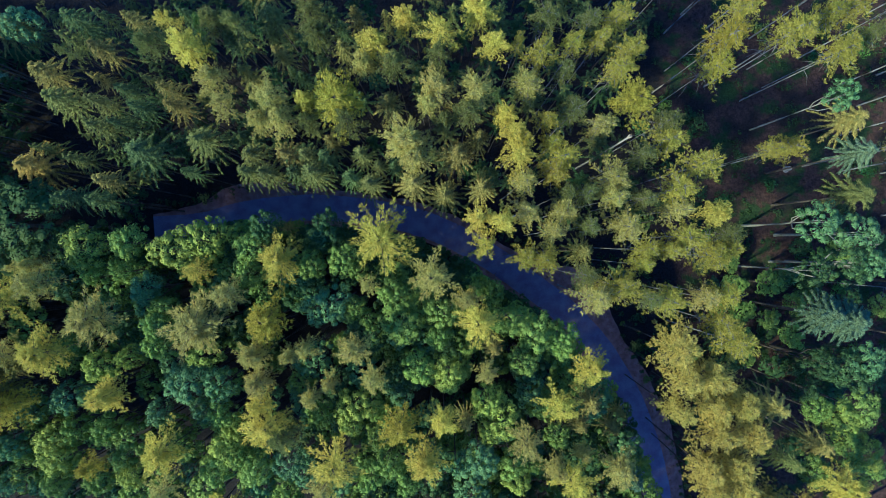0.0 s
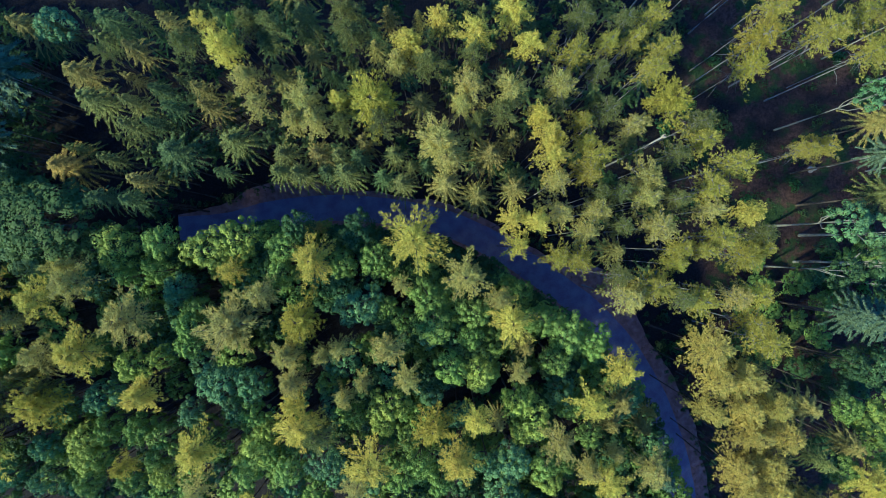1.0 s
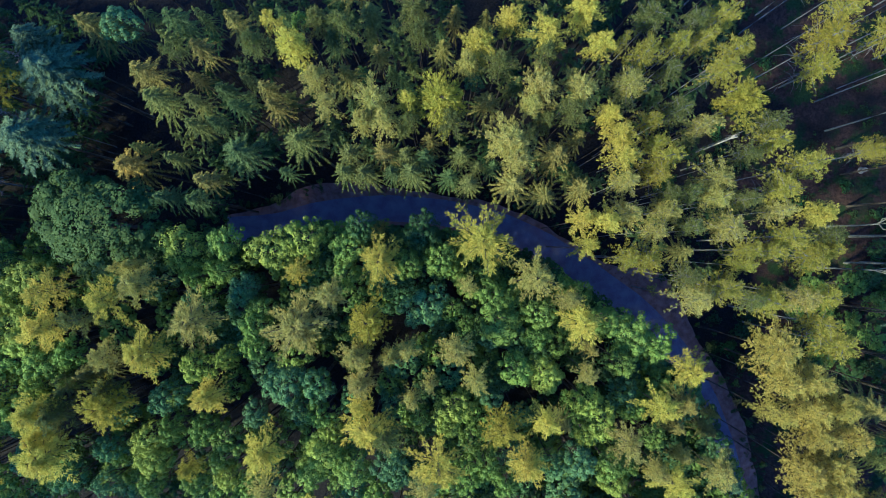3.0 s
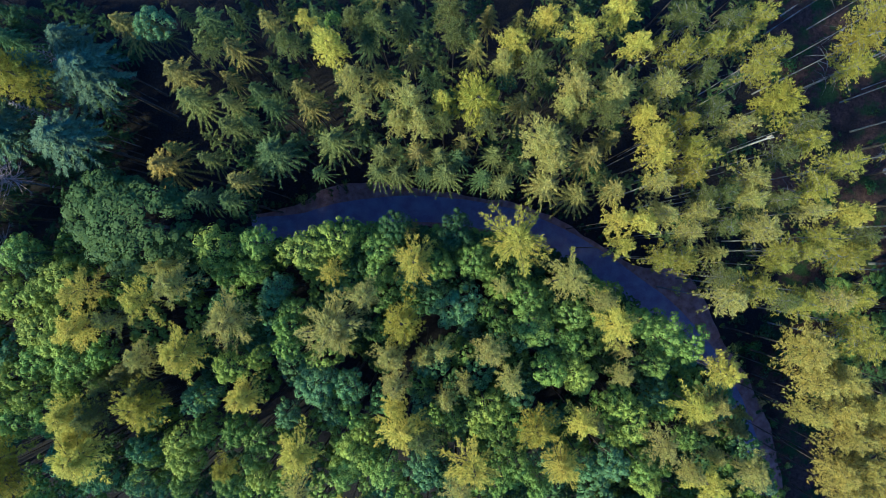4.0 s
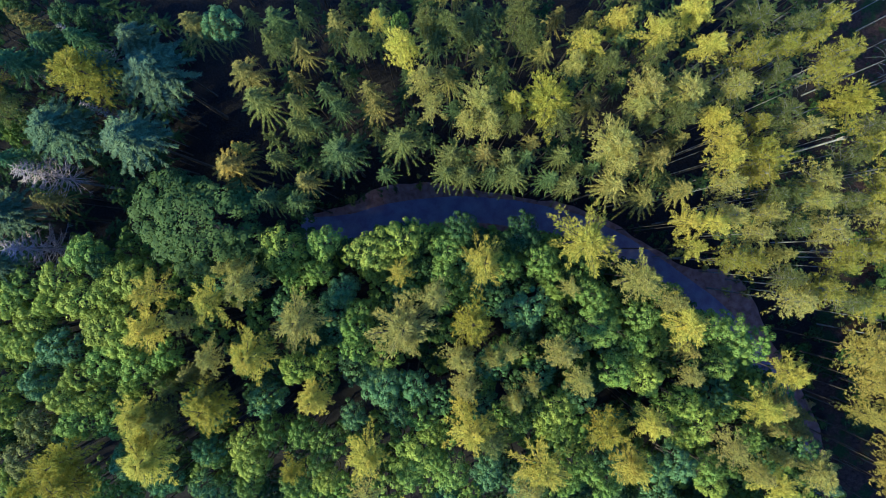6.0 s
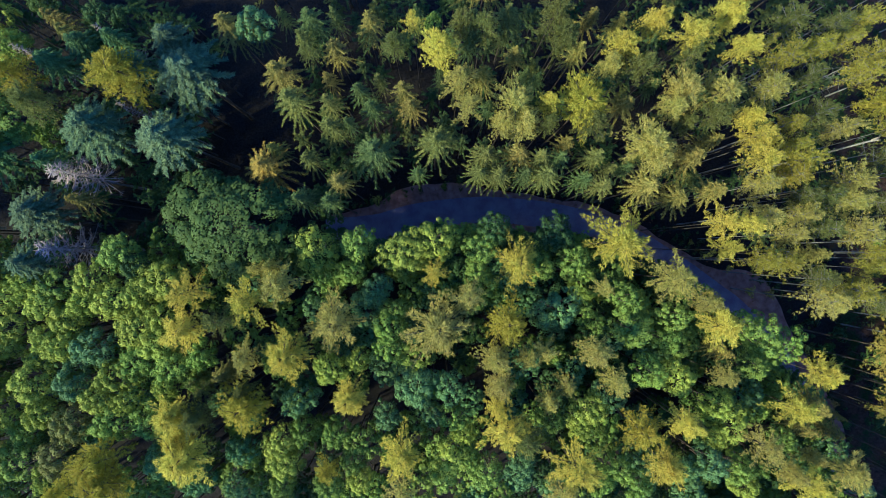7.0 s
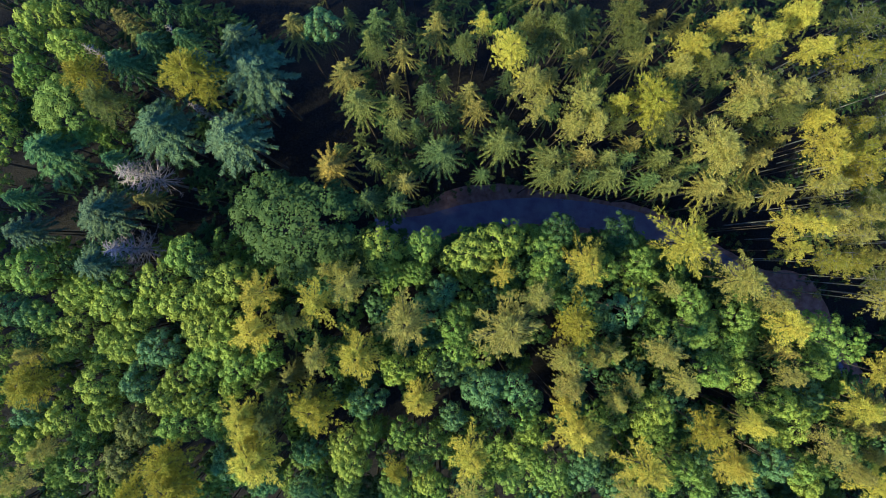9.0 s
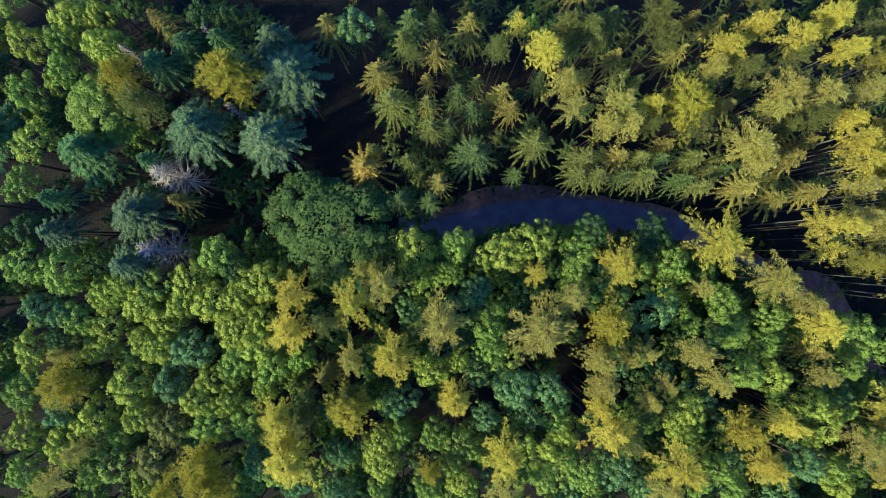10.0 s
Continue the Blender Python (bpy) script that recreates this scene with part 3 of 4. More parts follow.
grow("oak", "bright", [
    (-53.7, -4.9, 1.66, 20.3), (-53.0, -2.7, 1.96, 20.2), (-52.2, -13.3, 1.74, 20.9), (-50.9, -4.6, 2.14, 20.6),
    (-50.7, -11.4, 1.94, 20.8), (-49.4, -13.3, 1.55, 20.9), (-48.7, -3.9, 1.75, 20.7), (-48.5, -7.1, 2.24, 20.7),
    (-47.0, -8.5, 2.14, 20.8), (-46.5, -6.1, 1.65, 20.8), (-46.5, -2.7, 2.23, 20.9), (-46.1, -12.2, 1.36, 20.6),
    (-36.1, -17.2, 1.87, 20.3), (-35.7, -19.2, 1.67, 20.4), (-33.0, 0.0, 2.05, 20.9), (-31.6, -10.7, 1.65, 21.0),
    (-29.1, -9.8, 1.28, 20.5), (-29.0, -20.7, 1.38, 20.2), (-25.1, -0.2, 2.06, 20.7), (-22.4, 0.9, 2.26, 20.5),
])
grow("oak", "bright", [
    (-20.5, -18.5, 2.07, 20.4), (-19.7, -16.4, 1.29, 19.9), (-9.0, -15.9, 1.38, 20.3), (-8.7, -14.3, 1.97, 20.5),
    (-0.1, -11.6, 1.77, 20.3), (3.5, -14.0, 1.59, 19.7), (3.6, -17.0, 1.31, 19.3), (4.8, -15.8, 1.8, 19.6),
    (6.3, -21.6, 1.4, 19.3), (38.6, -17.4, 2.26, 15.4), (40.2, -20.0, 1.8, 16.4),
])
grow("larch", "olive", [
    (-55.5, 12.3, 1.73, 25.3), (-42.4, -14.2, 1.44, 24.1), (-42.2, -12.1, 0.89, 22.5), (-40.5, -6.0, 1.43, 24.3),
    (-38.7, -12.1, 1.09, 22.7), (-33.1, 17.1, 1.09, 22.7), (-25.7, 17.4, 1.26, 24.0), (-20.0, 19.1, 1.34, 24.6),
    (-18.1, 18.9, 1.53, 24.6), (-14.5, -16.2, 1.65, 23.6), (-12.4, 11.0, 1.08, 23.1), (-11.9, 20.3, 1.78, 24.2),
    (-11.4, 18.2, 1.49, 24.2), (-8.8, 10.8, 1.73, 24.3), (-4.8, 15.6, 1.57, 24.6), (-1.0, 16.1, 1.32, 25.3),
    (-0.5, 11.0, 1.08, 23.0), (1.5, 11.5, 1.44, 24.2),
])
grow("larch", "yellow", [
    (-44.3, -14.1, 1.96, 24.2), (-44.1, -16.2, 1.17, 23.4), (-43.5, -17.6, 2.49, 24.2), (-43.4, -6.7, 2.05, 24.3),
    (-43.2, -3.6, 1.91, 24.3), (-38.3, -4.3, 1.83, 24.2), (-34.7, -8.8, 2.3, 24.5), (-29.5, -12.6, 1.79, 23.9),
    (-25.1, -17.6, 2.05, 23.3), (-24.1, 19.3, 1.16, 23.9), (-22.3, -2.0, 1.09, 22.6), (-16.8, -13.7, 1.28, 23.0),
    (-16.0, -15.5, 2.34, 23.6), (-15.0, -1.1, 2.22, 22.9), (-12.5, 12.6, 1.22, 23.5), (-9.9, -18.7, 2.52, 23.8),
    (-6.4, 17.2, 1.77, 24.5), (-6.0, 0.7, 2.86, 22.9), (-2.3, -18.6, 2.05, 23.4), (-0.8, 17.8, 1.77, 25.8),
])
grow("larch", "yellow", [
    (-0.7, -14.9, 1.61, 23.6), (2.3, -6.4, 2.04, 23.8), (2.3, 2.4, 1.45, 23.8), (2.3, 19.8, 1.75, 25.1),
    (2.9, 0.2, 1.27, 23.3), (3.7, 17.1, 1.42, 25.0), (4.4, 2.3, 1.74, 23.9), (4.8, 11.4, 1.17, 23.5),
    (5.5, 9.8, 1.36, 23.9), (5.9, 7.9, 1.74, 24.0), (9.7, -14.0, 1.8, 22.2), (10.8, -20.7, 1.9, 22.0),
    (12.5, -11.0, 1.93, 21.3), (36.0, -22.0, 2.33, 20.2),
])
grow("larch", "khaki", [
    (-64.1, -19.8, 1.38, 22.7), (-63.7, -9.0, 0.9, 21.5), (-62.3, -17.4, 1.1, 21.7), (-38.3, -9.1, 1.45, 24.1),
    (-37.6, -1.6, 0.89, 22.6), (-36.4, -1.4, 0.89, 22.6), (-35.6, -2.9, 2.02, 24.1), (-30.7, -6.0, 2.49, 24.4),
    (-25.1, -21.1, 1.56, 23.5), (-21.8, -6.6, 2.91, 23.7), (-20.2, 14.4, 1.53, 24.4), (-19.4, 12.3, 1.35, 24.0),
    (-19.3, -4.0, 1.75, 23.5), (-17.0, -9.3, 1.66, 23.5), (-16.6, -11.5, 1.56, 23.6), (-16.4, 10.9, 1.31, 23.6),
    (-15.4, 12.6, 2.02, 24.1), (-14.6, 10.9, 1.45, 24.0), (-14.2, -9.4, 1.14, 22.6), (-12.7, -8.9, 1.19, 22.7),
])
grow("larch", "khaki", [
    (-12.3, -13.2, 1.09, 22.5), (-11.1, -20.8, 1.65, 23.7), (-10.7, -11.8, 1.0, 22.2), (-8.4, -8.8, 1.51, 23.5),
    (-7.4, 15.6, 1.35, 24.1), (-7.3, -3.3, 0.95, 21.9), (-6.7, -11.3, 1.46, 23.5), (-3.8, 9.1, 2.23, 23.8),
    (-3.2, 7.8, 1.45, 23.8), (-1.9, 12.2, 1.35, 23.9), (-1.6, -2.5, 2.23, 23.7), (-1.2, 13.6, 1.82, 24.6),
    (1.4, -4.5, 1.28, 23.2), (2.2, 13.4, 2.15, 24.5), (3.2, -11.0, 1.19, 22.4), (6.6, -17.1, 1.73, 22.7),
    (9.4, -19.7, 1.31, 21.7), (12.1, -18.7, 1.03, 20.2), (15.3, -20.0, 2.05, 20.8),
])
grow("larch", "amber", [
    (-57.1, 14.4, 1.77, 25.4), (-54.1, -20.5, 1.36, 23.4), (-47.2, 13.1, 1.05, 24.3), (-31.6, -19.1, 1.09, 22.5),
    (-4.5, -15.5, 2.1, 23.5),
])
grow("birch", "yellow", [
    (-21.9, 16.7, 1.69, 25.2), (-3.8, 19.1, 1.23, 24.9), (23.1, 2.9, 1.28, 22.8),
])
grow("birch", "amber", [
    (-63.0, -11.4, 2.2, 22.7), (-50.9, -18.0, 2.01, 23.9), (-50.4, -19.9, 2.16, 23.9), (-48.4, 14.7, 2.27, 25.6),
    (-38.6, -13.5, 2.14, 23.4), (-16.0, -6.3, 1.95, 23.3), (-9.6, 12.5, 2.25, 24.2), (15.3, 12.2, 1.96, 25.5),
])
grow("spruce", "straw", [
    (-15.6, 2.1, 0.72, 19.0), (-3.3, 5.8, 1.96, 21.4), (1.5, -16.0, 1.19, 20.5), (2.8, 5.3, 1.61, 21.5),
    (12.1, -16.6, 1.32, 19.1), (15.5, -17.2, 1.26, 17.6), (16.5, -16.0, 0.75, 16.4), (30.6, -15.1, 2.05, 18.8),
    (35.3, -19.0, 1.99, 17.7), (37.6, 11.9, 2.46, 18.8),
])
grow("oak", "deep", [
    (-67.2, 2.1, 1.75, 20.6), (-64.2, -7.9, 1.48, 20.1), (-51.4, 20.1, 1.9, 21.8), (-49.1, 20.1, 1.43, 21.8),
    (-49.0, -1.5, 1.46, 20.6), (-42.1, 6.0, 1.44, 21.3), (-16.8, 1.9, 1.68, 20.2), (-11.2, 1.4, 1.87, 20.3),
    (34.9, -14.0, 1.39, 15.6), (36.1, -11.3, 1.69, 16.4), (38.7, -11.9, 2.35, 15.8),
])
grow("fir", "blue", [
    (-64.1, 1.6, 1.84, 22.1), (-58.1, -1.2, 2.1, 21.7), (-57.5, 3.3, 2.62, 22.0), (-51.5, 10.3, 3.06, 24.3),
    (-47.7, 15.9, 1.4, 24.1), (-45.6, 9.7, 2.83, 23.5), (-45.2, 18.2, 1.99, 23.1), (-44.0, 15.6, 3.14, 22.9),
    (16.9, -21.6, 1.12, 19.6), (35.3, -6.4, 2.06, 18.9), (37.7, -7.0, 2.39, 18.6), (38.2, 8.8, 1.75, 19.1),
])
grow("pine", "olive", [
    (8.2, 19.6, 1.56, 23.8), (9.9, 15.1, 1.14, 23.7), (10.7, 11.8, 1.52, 23.5), (12.0, 19.4, 1.42, 23.7),
    (18.6, 10.8, 1.48, 23.4), (25.3, 1.2, 1.4, 20.6), (37.7, 19.1, 1.39, 21.2),
])
grow("pine", "lemon", [
    (5.8, 17.6, 0.71, 23.9), (7.8, 16.7, 1.65, 24.0), (10.6, 17.5, 1.28, 23.7), (12.9, 17.9, 1.13, 23.8),
    (14.4, 19.8, 1.7, 23.7), (14.5, 15.2, 1.41, 24.0), (15.4, -3.5, 2.04, 21.2), (15.4, 16.8, 1.69, 24.2),
    (17.5, -0.1, 1.38, 21.5), (18.9, 9.3, 1.73, 23.1), (19.7, -4.8, 1.85, 20.8), (20.0, 5.2, 1.94, 22.4),
    (20.9, 0.9, 1.88, 21.5), (22.0, 7.3, 1.87, 23.2), (23.8, -0.8, 1.8, 20.7), (24.7, -6.9, 1.77, 20.0),
    (25.2, -4.4, 1.57, 20.1), (25.6, -0.1, 1.31, 20.0), (26.0, 21.1, 1.56, 22.1), (26.3, -8.8, 2.13, 20.1),
])
grow("pine", "lemon", [
    (29.5, 8.9, 1.12, 19.9), (30.7, 19.2, 2.25, 22.0), (31.9, 9.4, 1.66, 18.3), (33.8, 20.7, 1.58, 21.4),
    (35.0, 17.5, 1.84, 21.2), (35.9, 21.3, 1.49, 21.3),
])
grow("pine", "amber", [
    (23.4, 15.9, 1.65, 22.4), (24.5, 18.5, 2.24, 22.2),
])
grow("deep_pine", "khaki", [
    (6.5, 5.8, 1.5, 22.7), (6.6, 3.1, 1.6, 22.6), (6.6, 14.0, 1.81, 23.6), (9.1, 1.4, 1.26, 22.5),
    (10.0, 3.2, 1.75, 22.5), (13.0, 10.6, 1.42, 23.8), (13.1, -4.5, 1.78, 21.5), (14.2, 6.1, 1.92, 23.1),
    (14.4, 4.4, 1.65, 22.6), (15.8, 1.8, 1.76, 22.0), (20.2, 3.3, 1.37, 22.0), (23.3, -4.6, 1.36, 20.3),
])
grow("deep_pine", "lemon", [
    (6.3, 9.5, 1.16, 22.9), (6.6, -0.8, 1.4, 22.7), (8.3, -1.0, 1.64, 22.7), (8.4, 11.0, 1.29, 23.2),
    (8.9, 9.1, 1.25, 23.1), (9.2, 6.6, 1.45, 22.8), (9.9, 7.9, 1.68, 23.0), (17.3, -1.5, 1.19, 21.4),
    (19.5, -0.3, 1.34, 21.5),
])
grow("deep_pine", "olive", [
    (10.2, 4.8, 1.16, 22.7), (11.9, 4.8, 1.45, 22.7), (12.2, -2.5, 1.38, 21.8), (12.3, 1.9, 1.27, 22.3),
    (16.7, 8.0, 1.24, 23.4), (17.1, 4.3, 1.26, 22.5), (18.1, -4.6, 1.39, 21.2),
])
grow("long_larch", "gold", [
    (21.0, -9.3, 2.27, 20.8), (21.2, -15.3, 1.53, 20.3), (21.6, -12.3, 1.82, 20.5), (23.7, -20.5, 1.83, 20.3),
    (24.1, -12.0, 2.23, 20.4), (24.4, -22.4, 1.83, 20.4), (24.4, -14.9, 1.73, 20.1), (25.0, -17.3, 2.09, 20.1),
    (26.4, -20.1, 2.29, 20.2), (26.8, -21.9, 1.83, 20.3), (27.1, -14.7, 1.85, 19.8), (28.0, -17.5, 1.99, 19.9),
])
grow("aspen", "deep", [
    (34.6, -2.3, 1.67, 17.6), (38.5, -1.8, 2.12, 16.5),
])
grow("aspen", "teal", [
    (35.2, 2.5, 2.14, 17.5), (36.2, 14.0, 1.51, 19.5), (39.2, 1.4, 2.55, 16.5), (40.4, -1.7, 1.79, 16.8),
])
grow("oak", "olive", [
    (-55.9, -18.8, 2.16, 20.1), (-54.8, -15.5, 1.85, 20.5),
])
grow("oak", "moss", [
    (-40.2, 2.3, 4.91, 22.2),
])
grow("fir", "teal", [
    (-64.2, 4.5, 1.25, 22.3), (-61.6, 8.5, 2.49, 22.7), (-55.9, 7.8, 1.25, 22.4), (-54.7, 15.9, 1.69, 23.8),
    (-52.3, 17.5, 1.64, 23.6), (-49.4, 17.9, 1.31, 23.7),
])
grow("dead", "grey", [
    (-57.1, 16.9, 0.94, 23.1), (-56.4, 0.1, 2.46, 20.6), (-55.0, 6.9, 2.32, 21.5), (-50.4, 18.6, 0.8, 23.0),
    (-48.5, 12.2, 0.75, 23.1),
])

# ---- trees added to close and shade the forest round the clearing, and young growth below the crowns ----
pick = random.Random(4)


def free(x, y, gap, road_gap):
    return to_road(x, y) > road_gap and all((x - a) ** 2 + (y - b) ** 2 > (gap + 0.25 * r) ** 2 for a, b, r in PLANTED)


def edge_kind(x, y):
    if abs(y) < 26.5 and -74 < x < 44:
        if y < 0:
            return pick.choice([("oak", "green"), ("oak", "bright"), ("larch", "yellow"), ("oak", "teal"), ("larch", "khaki")])
        if x < -45:
            return pick.choice([("oak", "bright"), ("oak", "green"), ("fir", "teal")])
        if x < 6:
            return pick.choice([("spruce", "olive"), ("spruce", "rust"), ("larch", "olive"), ("spruce", "conifer")])
    if x > 14 and y > 0:
        return pick.choice([("pine", "lemon"), ("pine", "olive"), ("pine", "khaki")])
    if y > 0 and x > -50:
        return pick.choice([("edge_spruce", "olive"), ("edge_spruce", "rust"), ("edge_spruce", "conifer")])
    return pick.choice([("edge_oak", "green"), ("edge_oak", "bright"), ("edge_oak", "yellow"), ("edge_spruce", "conifer")])


# belt beyond the western edge of view, added to cast shade over the gaps
made = 0
while made < 46:
    x, y = pick.uniform(-104, -67), pick.uniform(-33, 33)
    if free(x, y, 2.3, 2.6):
        grow(*edge_kind(x, y), [(x, y, pick.uniform(2.2, 3.0), pick.uniform(20, 24))])
        made += 1
made = 0
while made < 95:
    x, y = pick.uniform(-82, 62), pick.uniform(-33, 33)
    inside = -69 < x < 47 and abs(y) < 22
    if inside or not free(x, y, 2.9, 3.6):
        continue
    grow(*edge_kind(x, y), [(x, y, pick.uniform(1.8, 2.7), pick.uniform(18, 22))])
    made += 1


def young(count, kind, tints, x0, x1, y0, y1, gap, road_gap, radius, height, allowed):
    made = tries = 0
    while made < count and tries < 20000:
        tries += 1
        x, y = pick.uniform(x0, x1), pick.uniform(y0, y1)
        if allowed(x, y) and free(x, y, gap, road_gap):
            grow(kind, pick.choice(tints), [(x, y, pick.uniform(*radius), pick.uniform(*height))])
            made += 1


def below_road(x, y):
    i = int(np.argmin(np.hypot(LINE[:, 0] - x, LINE[:, 1] - y)))
    return float(np.dot(np.array([x, y]) - LINE[i], ACROSS[i])) < 0


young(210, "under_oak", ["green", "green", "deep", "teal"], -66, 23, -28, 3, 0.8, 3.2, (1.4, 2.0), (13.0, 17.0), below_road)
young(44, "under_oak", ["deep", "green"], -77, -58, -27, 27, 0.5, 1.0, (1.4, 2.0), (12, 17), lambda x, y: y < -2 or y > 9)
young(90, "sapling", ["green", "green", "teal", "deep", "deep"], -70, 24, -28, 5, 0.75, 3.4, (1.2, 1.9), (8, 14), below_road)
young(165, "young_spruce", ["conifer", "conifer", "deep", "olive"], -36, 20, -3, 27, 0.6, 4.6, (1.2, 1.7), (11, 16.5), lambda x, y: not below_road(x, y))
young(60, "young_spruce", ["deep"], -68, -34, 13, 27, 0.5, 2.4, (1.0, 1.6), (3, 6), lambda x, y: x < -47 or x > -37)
# young spruces added to cover and shade sunlit ground in the western gaps
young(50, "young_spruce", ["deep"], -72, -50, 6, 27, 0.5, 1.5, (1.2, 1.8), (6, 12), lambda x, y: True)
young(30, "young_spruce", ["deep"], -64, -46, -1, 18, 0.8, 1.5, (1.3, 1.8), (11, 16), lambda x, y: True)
# hidden mid-height saplings added to stop sun leaking onto the road bend
young(60, "sapling", ["deep", "green"], -10, 23, -27, 1, 0.4, 3.3, (1.6, 2.1), (10, 14), below_road)
# saplings added to block the sun close the wood's edge down to the ground along the inner side of the road
for x0 in np.arange(-36.0, 25.3, 1.2):
    i = int(np.argmin(np.abs(LINE[:, 0] - x0)))
    p = LINE[i] - ACROSS[i] * pick.uniform(3.1, 3.9)
    tall, wide = (4.0, 0.5) if x0 < -21 else (0.0, 0.0)
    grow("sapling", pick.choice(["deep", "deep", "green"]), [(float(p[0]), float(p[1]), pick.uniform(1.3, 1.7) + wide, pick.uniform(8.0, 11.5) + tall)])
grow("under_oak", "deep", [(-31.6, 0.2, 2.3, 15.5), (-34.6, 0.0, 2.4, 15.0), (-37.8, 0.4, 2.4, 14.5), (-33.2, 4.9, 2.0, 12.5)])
# oaks mostly below the view, added to keep sun off the lower road
young(16, "oak", ["green", "bright", "teal"], 6, 23, -34, -22.5, 1.7, 3.0, (1.7, 2.3), (18, 20), below_road)
young(26, "edge_oak", ["green", "bright"], -2, 24.5, -48, -28, 1.5, 3.0, (2.2, 2.8), (19, 22), below_road)
young(6, "long_larch", ["gold"], 27, 34, -33, -23, 1.5, 3.2, (1.8, 2.2), (19, 21), lambda x, y: True)
young(8, "pine", ["lemon", "olive", "khaki"], 15, 56, 23.5, 31, 1.6, 4, (1.7, 2.3), (20, 22), lambda x, y: True)
young(8, "pine", ["lemon", "olive", "khaki"], 41.5, 58, -6, 26, 1.6, 4, (1.7, 2.3), (19, 22), lambda x, y: True)
young(46, "sapling", ["deep", "green"], 26, 50, -26, 2, 1.0, 5.0, (1.0, 1.6), (3, 7), lambda x, y: x > 30 or y < -12)


# ---- undergrowth, dead wood and the small things of the clearing ----
def bush_mesh(v):
    n = 320
    d = unit(rng.normal(size=(n, 3)) * np.array([1, 1, 0.6]) + np.array([0, 0, 0.5]))
    lump = 1 + 0.3 * np.sin(3 * np.arctan2(d[:, 1], d[:, 0]) + v) + 0.2 * np.sin(5 * d[:, 0] + 2 * v)
    pos = d * (lump * rng.uniform(0.45, 1.0, n))[:, None] * np.array([1, 1, 0.8])
    pos[:, 2] = np.abs(pos[:, 2])
    facing = unit(d + 0.5 * rng.normal(size=d.shape))
    size = rng.uniform(0.14, 0.30, n)
    return blades("foliage", pos, np.cross(facing, rng.normal(size=d.shape)), facing, size, size * 0.8, LEAF)


BUSHES = []
for v in range(4):
    BUSHES.append((bush_mesh(v), sticks("stem", [([(0, 0, -0.2), (0.05, 0.02, 0.3), (0.1 * v - 0.15, 0.1, 0.75)], [0.04, 0.03, 0.01])], BARK_BROWN)))


def bush(x, y, r, tint):
    thing = new("bush")
    thing.empty_display_size = 0.3
    leaves, stem = BUSHES[pick.randrange(4)]
    part("foliage", leaves, thing).color = (*[c * pick.uniform(0.8, 1.2) for c in TINTS[tint]], 1)
    part("stem", stem, thing)
    thing.matrix_basis = pose(x, y, 0, 0, 0, pick.uniform(0, 360)) @ Matrix.Diagonal((r, r * pick.uniform(0.7, 1.0), r * 0.7, 1))
    tagged(thing, f"low {WORDS[tint]} bush on the forest floor", "bush", "bushes of the undergrowth")


for k in range(120):
    for tries in range(50):
        x, y = pick.uniform(22, 60), pick.uniform(-30, 26)
        if to_road(x, y) > 3.2 and noise.noise((x * 0.13, y * 0.13, 1.5)) > -0.08:
            break
    bush(x, y, pick.uniform(0.5, 1.3), pick.choice(["deep", "deep", "deep", "green", "conifer"]))
for k in range(70):
    i = pick.choice([n for n in range(len(LINE)) if -30 < LINE[n][0] < 26 and -34 < LINE[n][1] < 8])
    side = pick.choice([-1, 1])
    p = LINE[i] + ACROSS[i] * side * pick.uniform(2.9, 4.5)
    bush(p[0], p[1], pick.uniform(0.3, 0.7), pick.choice(["deep", "conifer", "green", "khaki"]))


def drift(name, spots, per, reach, leaf_size, tint, label):
    """Many small leaves in low tufts round the given spots, as one sheet of growth or litter."""
    centre = np.repeat(np.array([(x, y, 0.05) for x, y in spots]), per, axis=0)
    n = len(centre)
    d = unit(rng.normal(size=(n, 3)) * np.array([1, 1, 0.5]) + np.array([0, 0, 0.4]))
    size = np.repeat(rng.uniform(0.4, 1.0, len(spots)) * reach, per)
    pos = centre + d * (size * rng.uniform(0.3, 1.0, n))[:, None] * np.array([1, 1, 0.7])
    pos[:, 2] = np.abs(pos[:, 2])
    leaf = rng.uniform(0.6, 1.3, n) * leaf_size
    facing = unit(d + rng.normal(size=d.shape) * 0.5 + np.array([0, 0, 0.8]))
    ob = new(name, blades(name, pos, np.cross(facing, rng.normal(size=d.shape)), facing, leaf, leaf * 0.55, LEAF))
    ob.color = (*tint, 1)
    tagged(ob, label, name.replace("_", " "), kind="stuff")


spots = []
while len(spots) < 900:
    x, y = pick.uniform(16, 62), pick.uniform(-32, 30)
    if to_road(x, y) > 3.0 and noise.noise((x * 0.16, y * 0.16, 9.0)) + 0.5 * noise.noise((x * 0.6, y * 0.6, 4.0)) > 0.02:
        spots.append((x, y))
drift("undergrowth", spots, 30, 0.7, 0.22, (0.034, 0.060, 0.016), "low dark shade-tinted green ferns and seedlings in drifts")

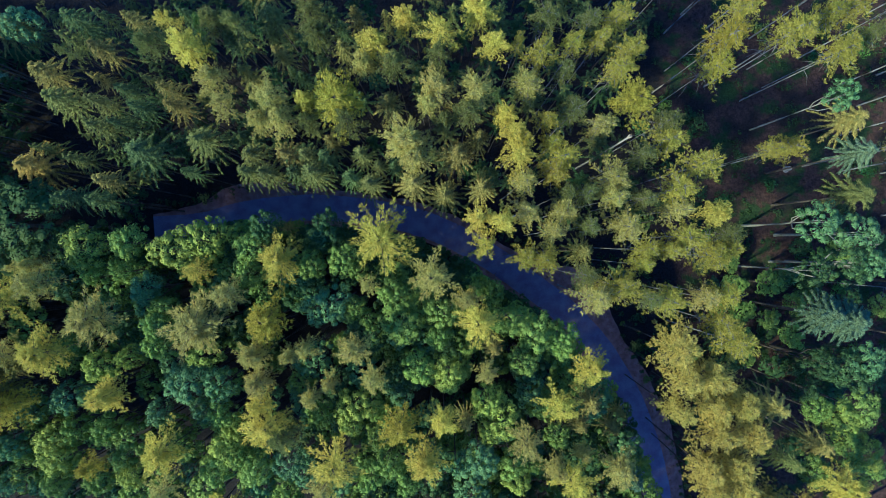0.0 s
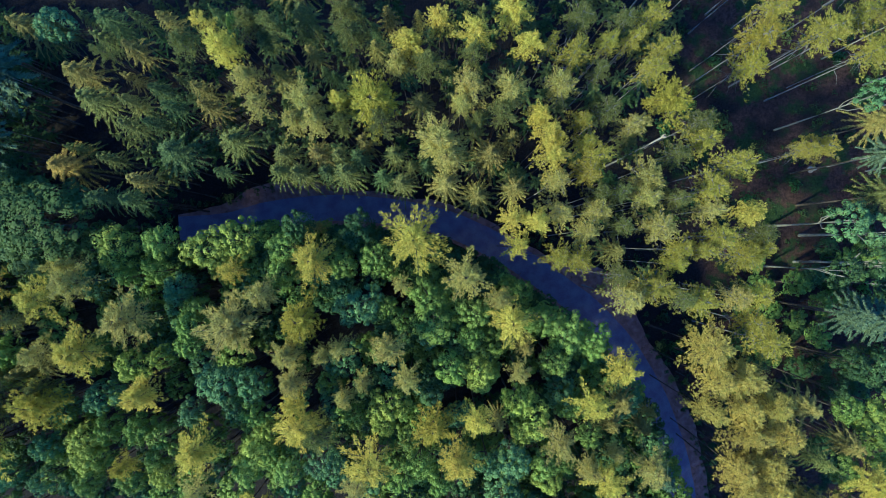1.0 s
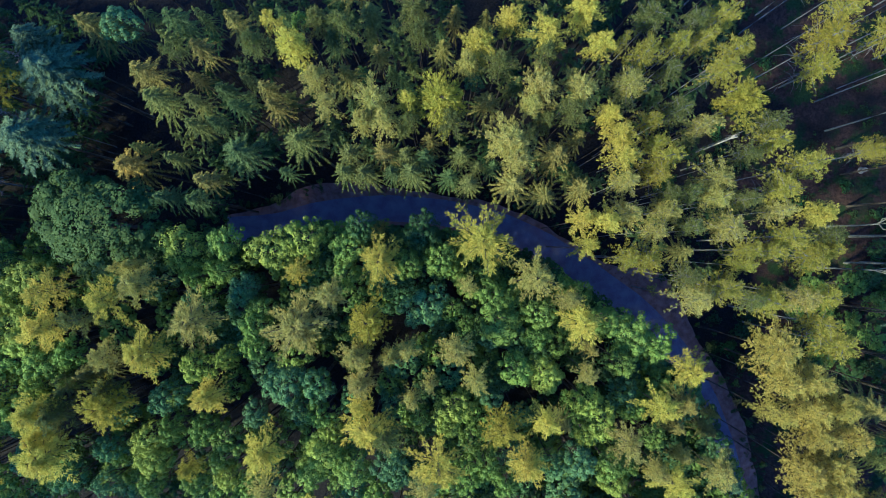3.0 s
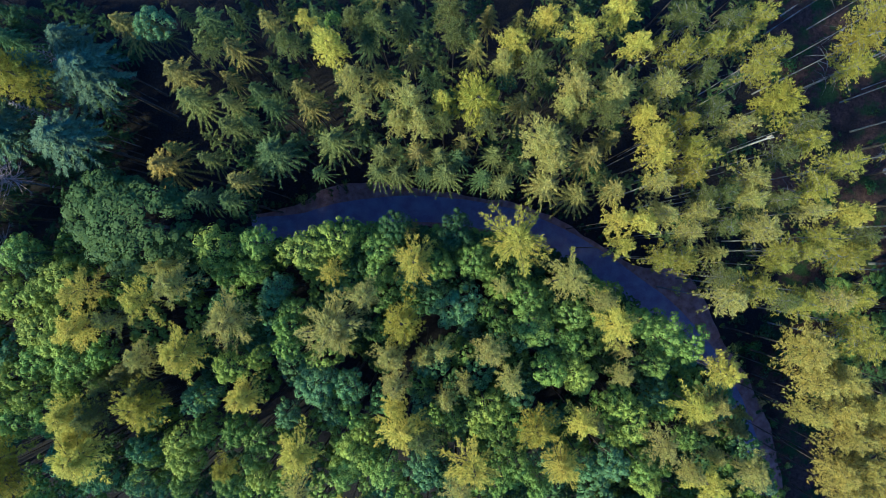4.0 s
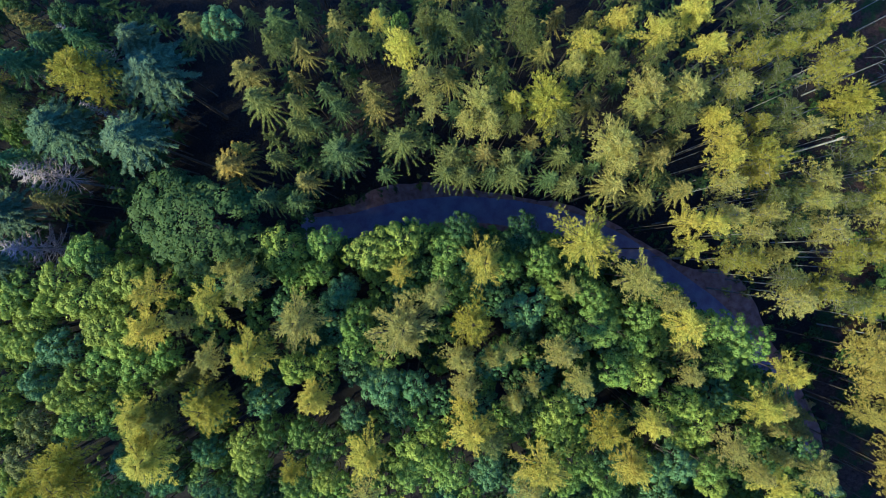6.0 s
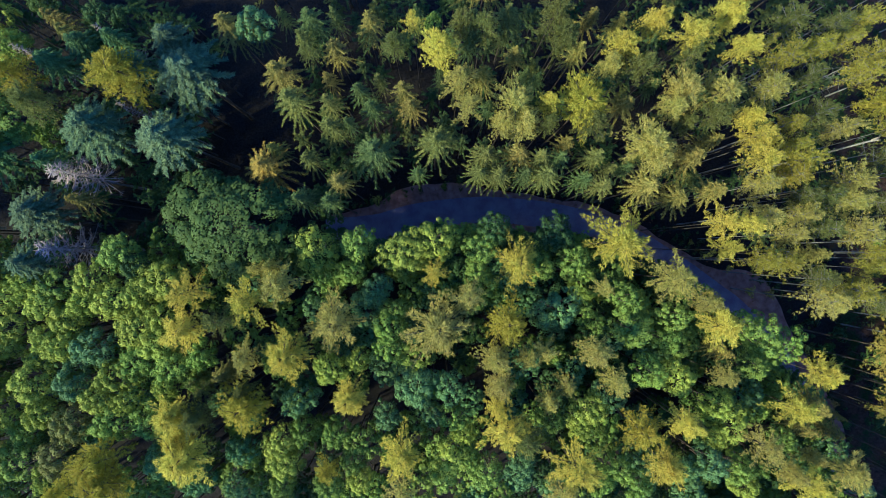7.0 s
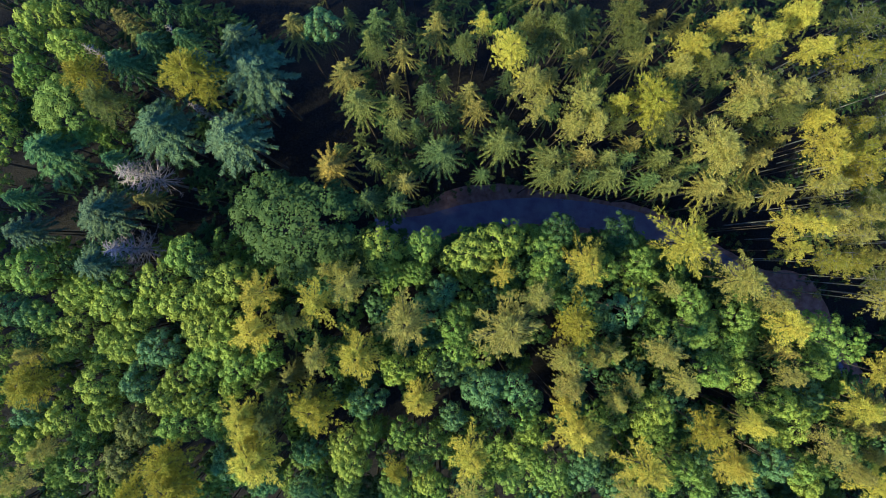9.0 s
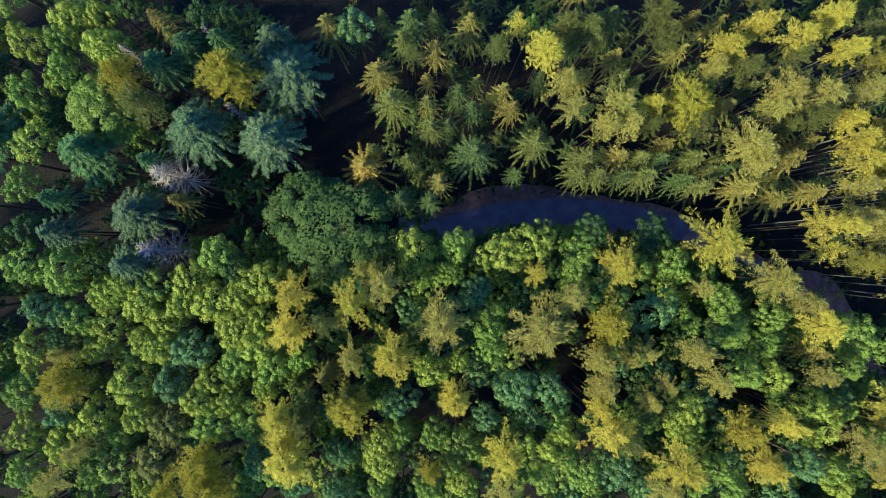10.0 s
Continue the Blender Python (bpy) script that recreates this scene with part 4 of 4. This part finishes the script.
# only the stretch of road under the trees, not its far ends
near = [i for i in range(len(LINE)) if -75 < LINE[i][0] < 26 and -34 < LINE[i][1] < 8]
spots, litter = [], []
for k in range(420):
    i, side = pick.choice(near), pick.choice([-1, 1])
    wide = 4.6 if side > 0 and 8 < LINE[i][0] < 19 else 2.6
    p = LINE[i] + ACROSS[i] * side * (wide + abs(pick.gauss(0, 0.7)))
    spots.append((p[0], p[1]))
for k in range(700):
    i, side = pick.choice(near), pick.choice([-1, 1])
    p = LINE[i] + ACROSS[i] * side * pick.uniform(1.45, 3.2)
    litter.append((p[0], p[1]))
drift("verge_growth", spots, 26, 0.5, 0.2, (0.042, 0.070, 0.022), "dark shade-tinted green grass and weeds edging the road")
drift("leaf_litter", litter, 5, 0.35, 0.13, (0.11, 0.06, 0.03), "scattered brown fallen leaves along the verge")


def snag(x, y, height):
    """A standing dead stem, broken off and split at its top."""
    thing = new("broken_trunk")
    part("stem", sticks("stem", [([(0, 0, -0.2), (0.05, 0, height / 2), (0, 0.08, height)], [0.14, 0.11, 0.08])], BARK_GREY, 8), thing)
    splinters = []
    for k in range(6):
        a = k * 1.05
        c, s = 0.08 * math.cos(a), 0.08 * math.sin(a)
        splinters.append(([(c, s + 0.08, height - 0.6), (c * 1.5, s * 1.5 + 0.08, height), (c * 1.8, s * 1.8 + 0.08, height + 0.1 + 0.05 * k)], [0.04, 0.035, 0.01]))
    tagged(part("splinters", sticks("splinters", splinters, BARK_PALE, 5), thing, "pale freshly split wood"), kind="stuff")
    thing.location = (x, y, 0)
    tagged(thing, "broken dead trunk with a pale split top", "dead trunk")


snag(15.3, 9.4, 21.8)


def stump(x, y):
    verts, faces = [], []
    tube(verts, faces, [(0, 0, -0.2), (0, 0, 0.05), (0, 0, 0.35), (0.02, 0, 0.75)], [0.45, 0.34, 0.27, 0.25], 12)
    ob = new("tree_stump", mesh_from("tree_stump", verts, faces, BARK_GREY, False))
    ob.location = (x, y, 0)
    tagged(ob, "pale grey weathered tree stump in the clearing", "stump")


stump(40.6, 9.3)
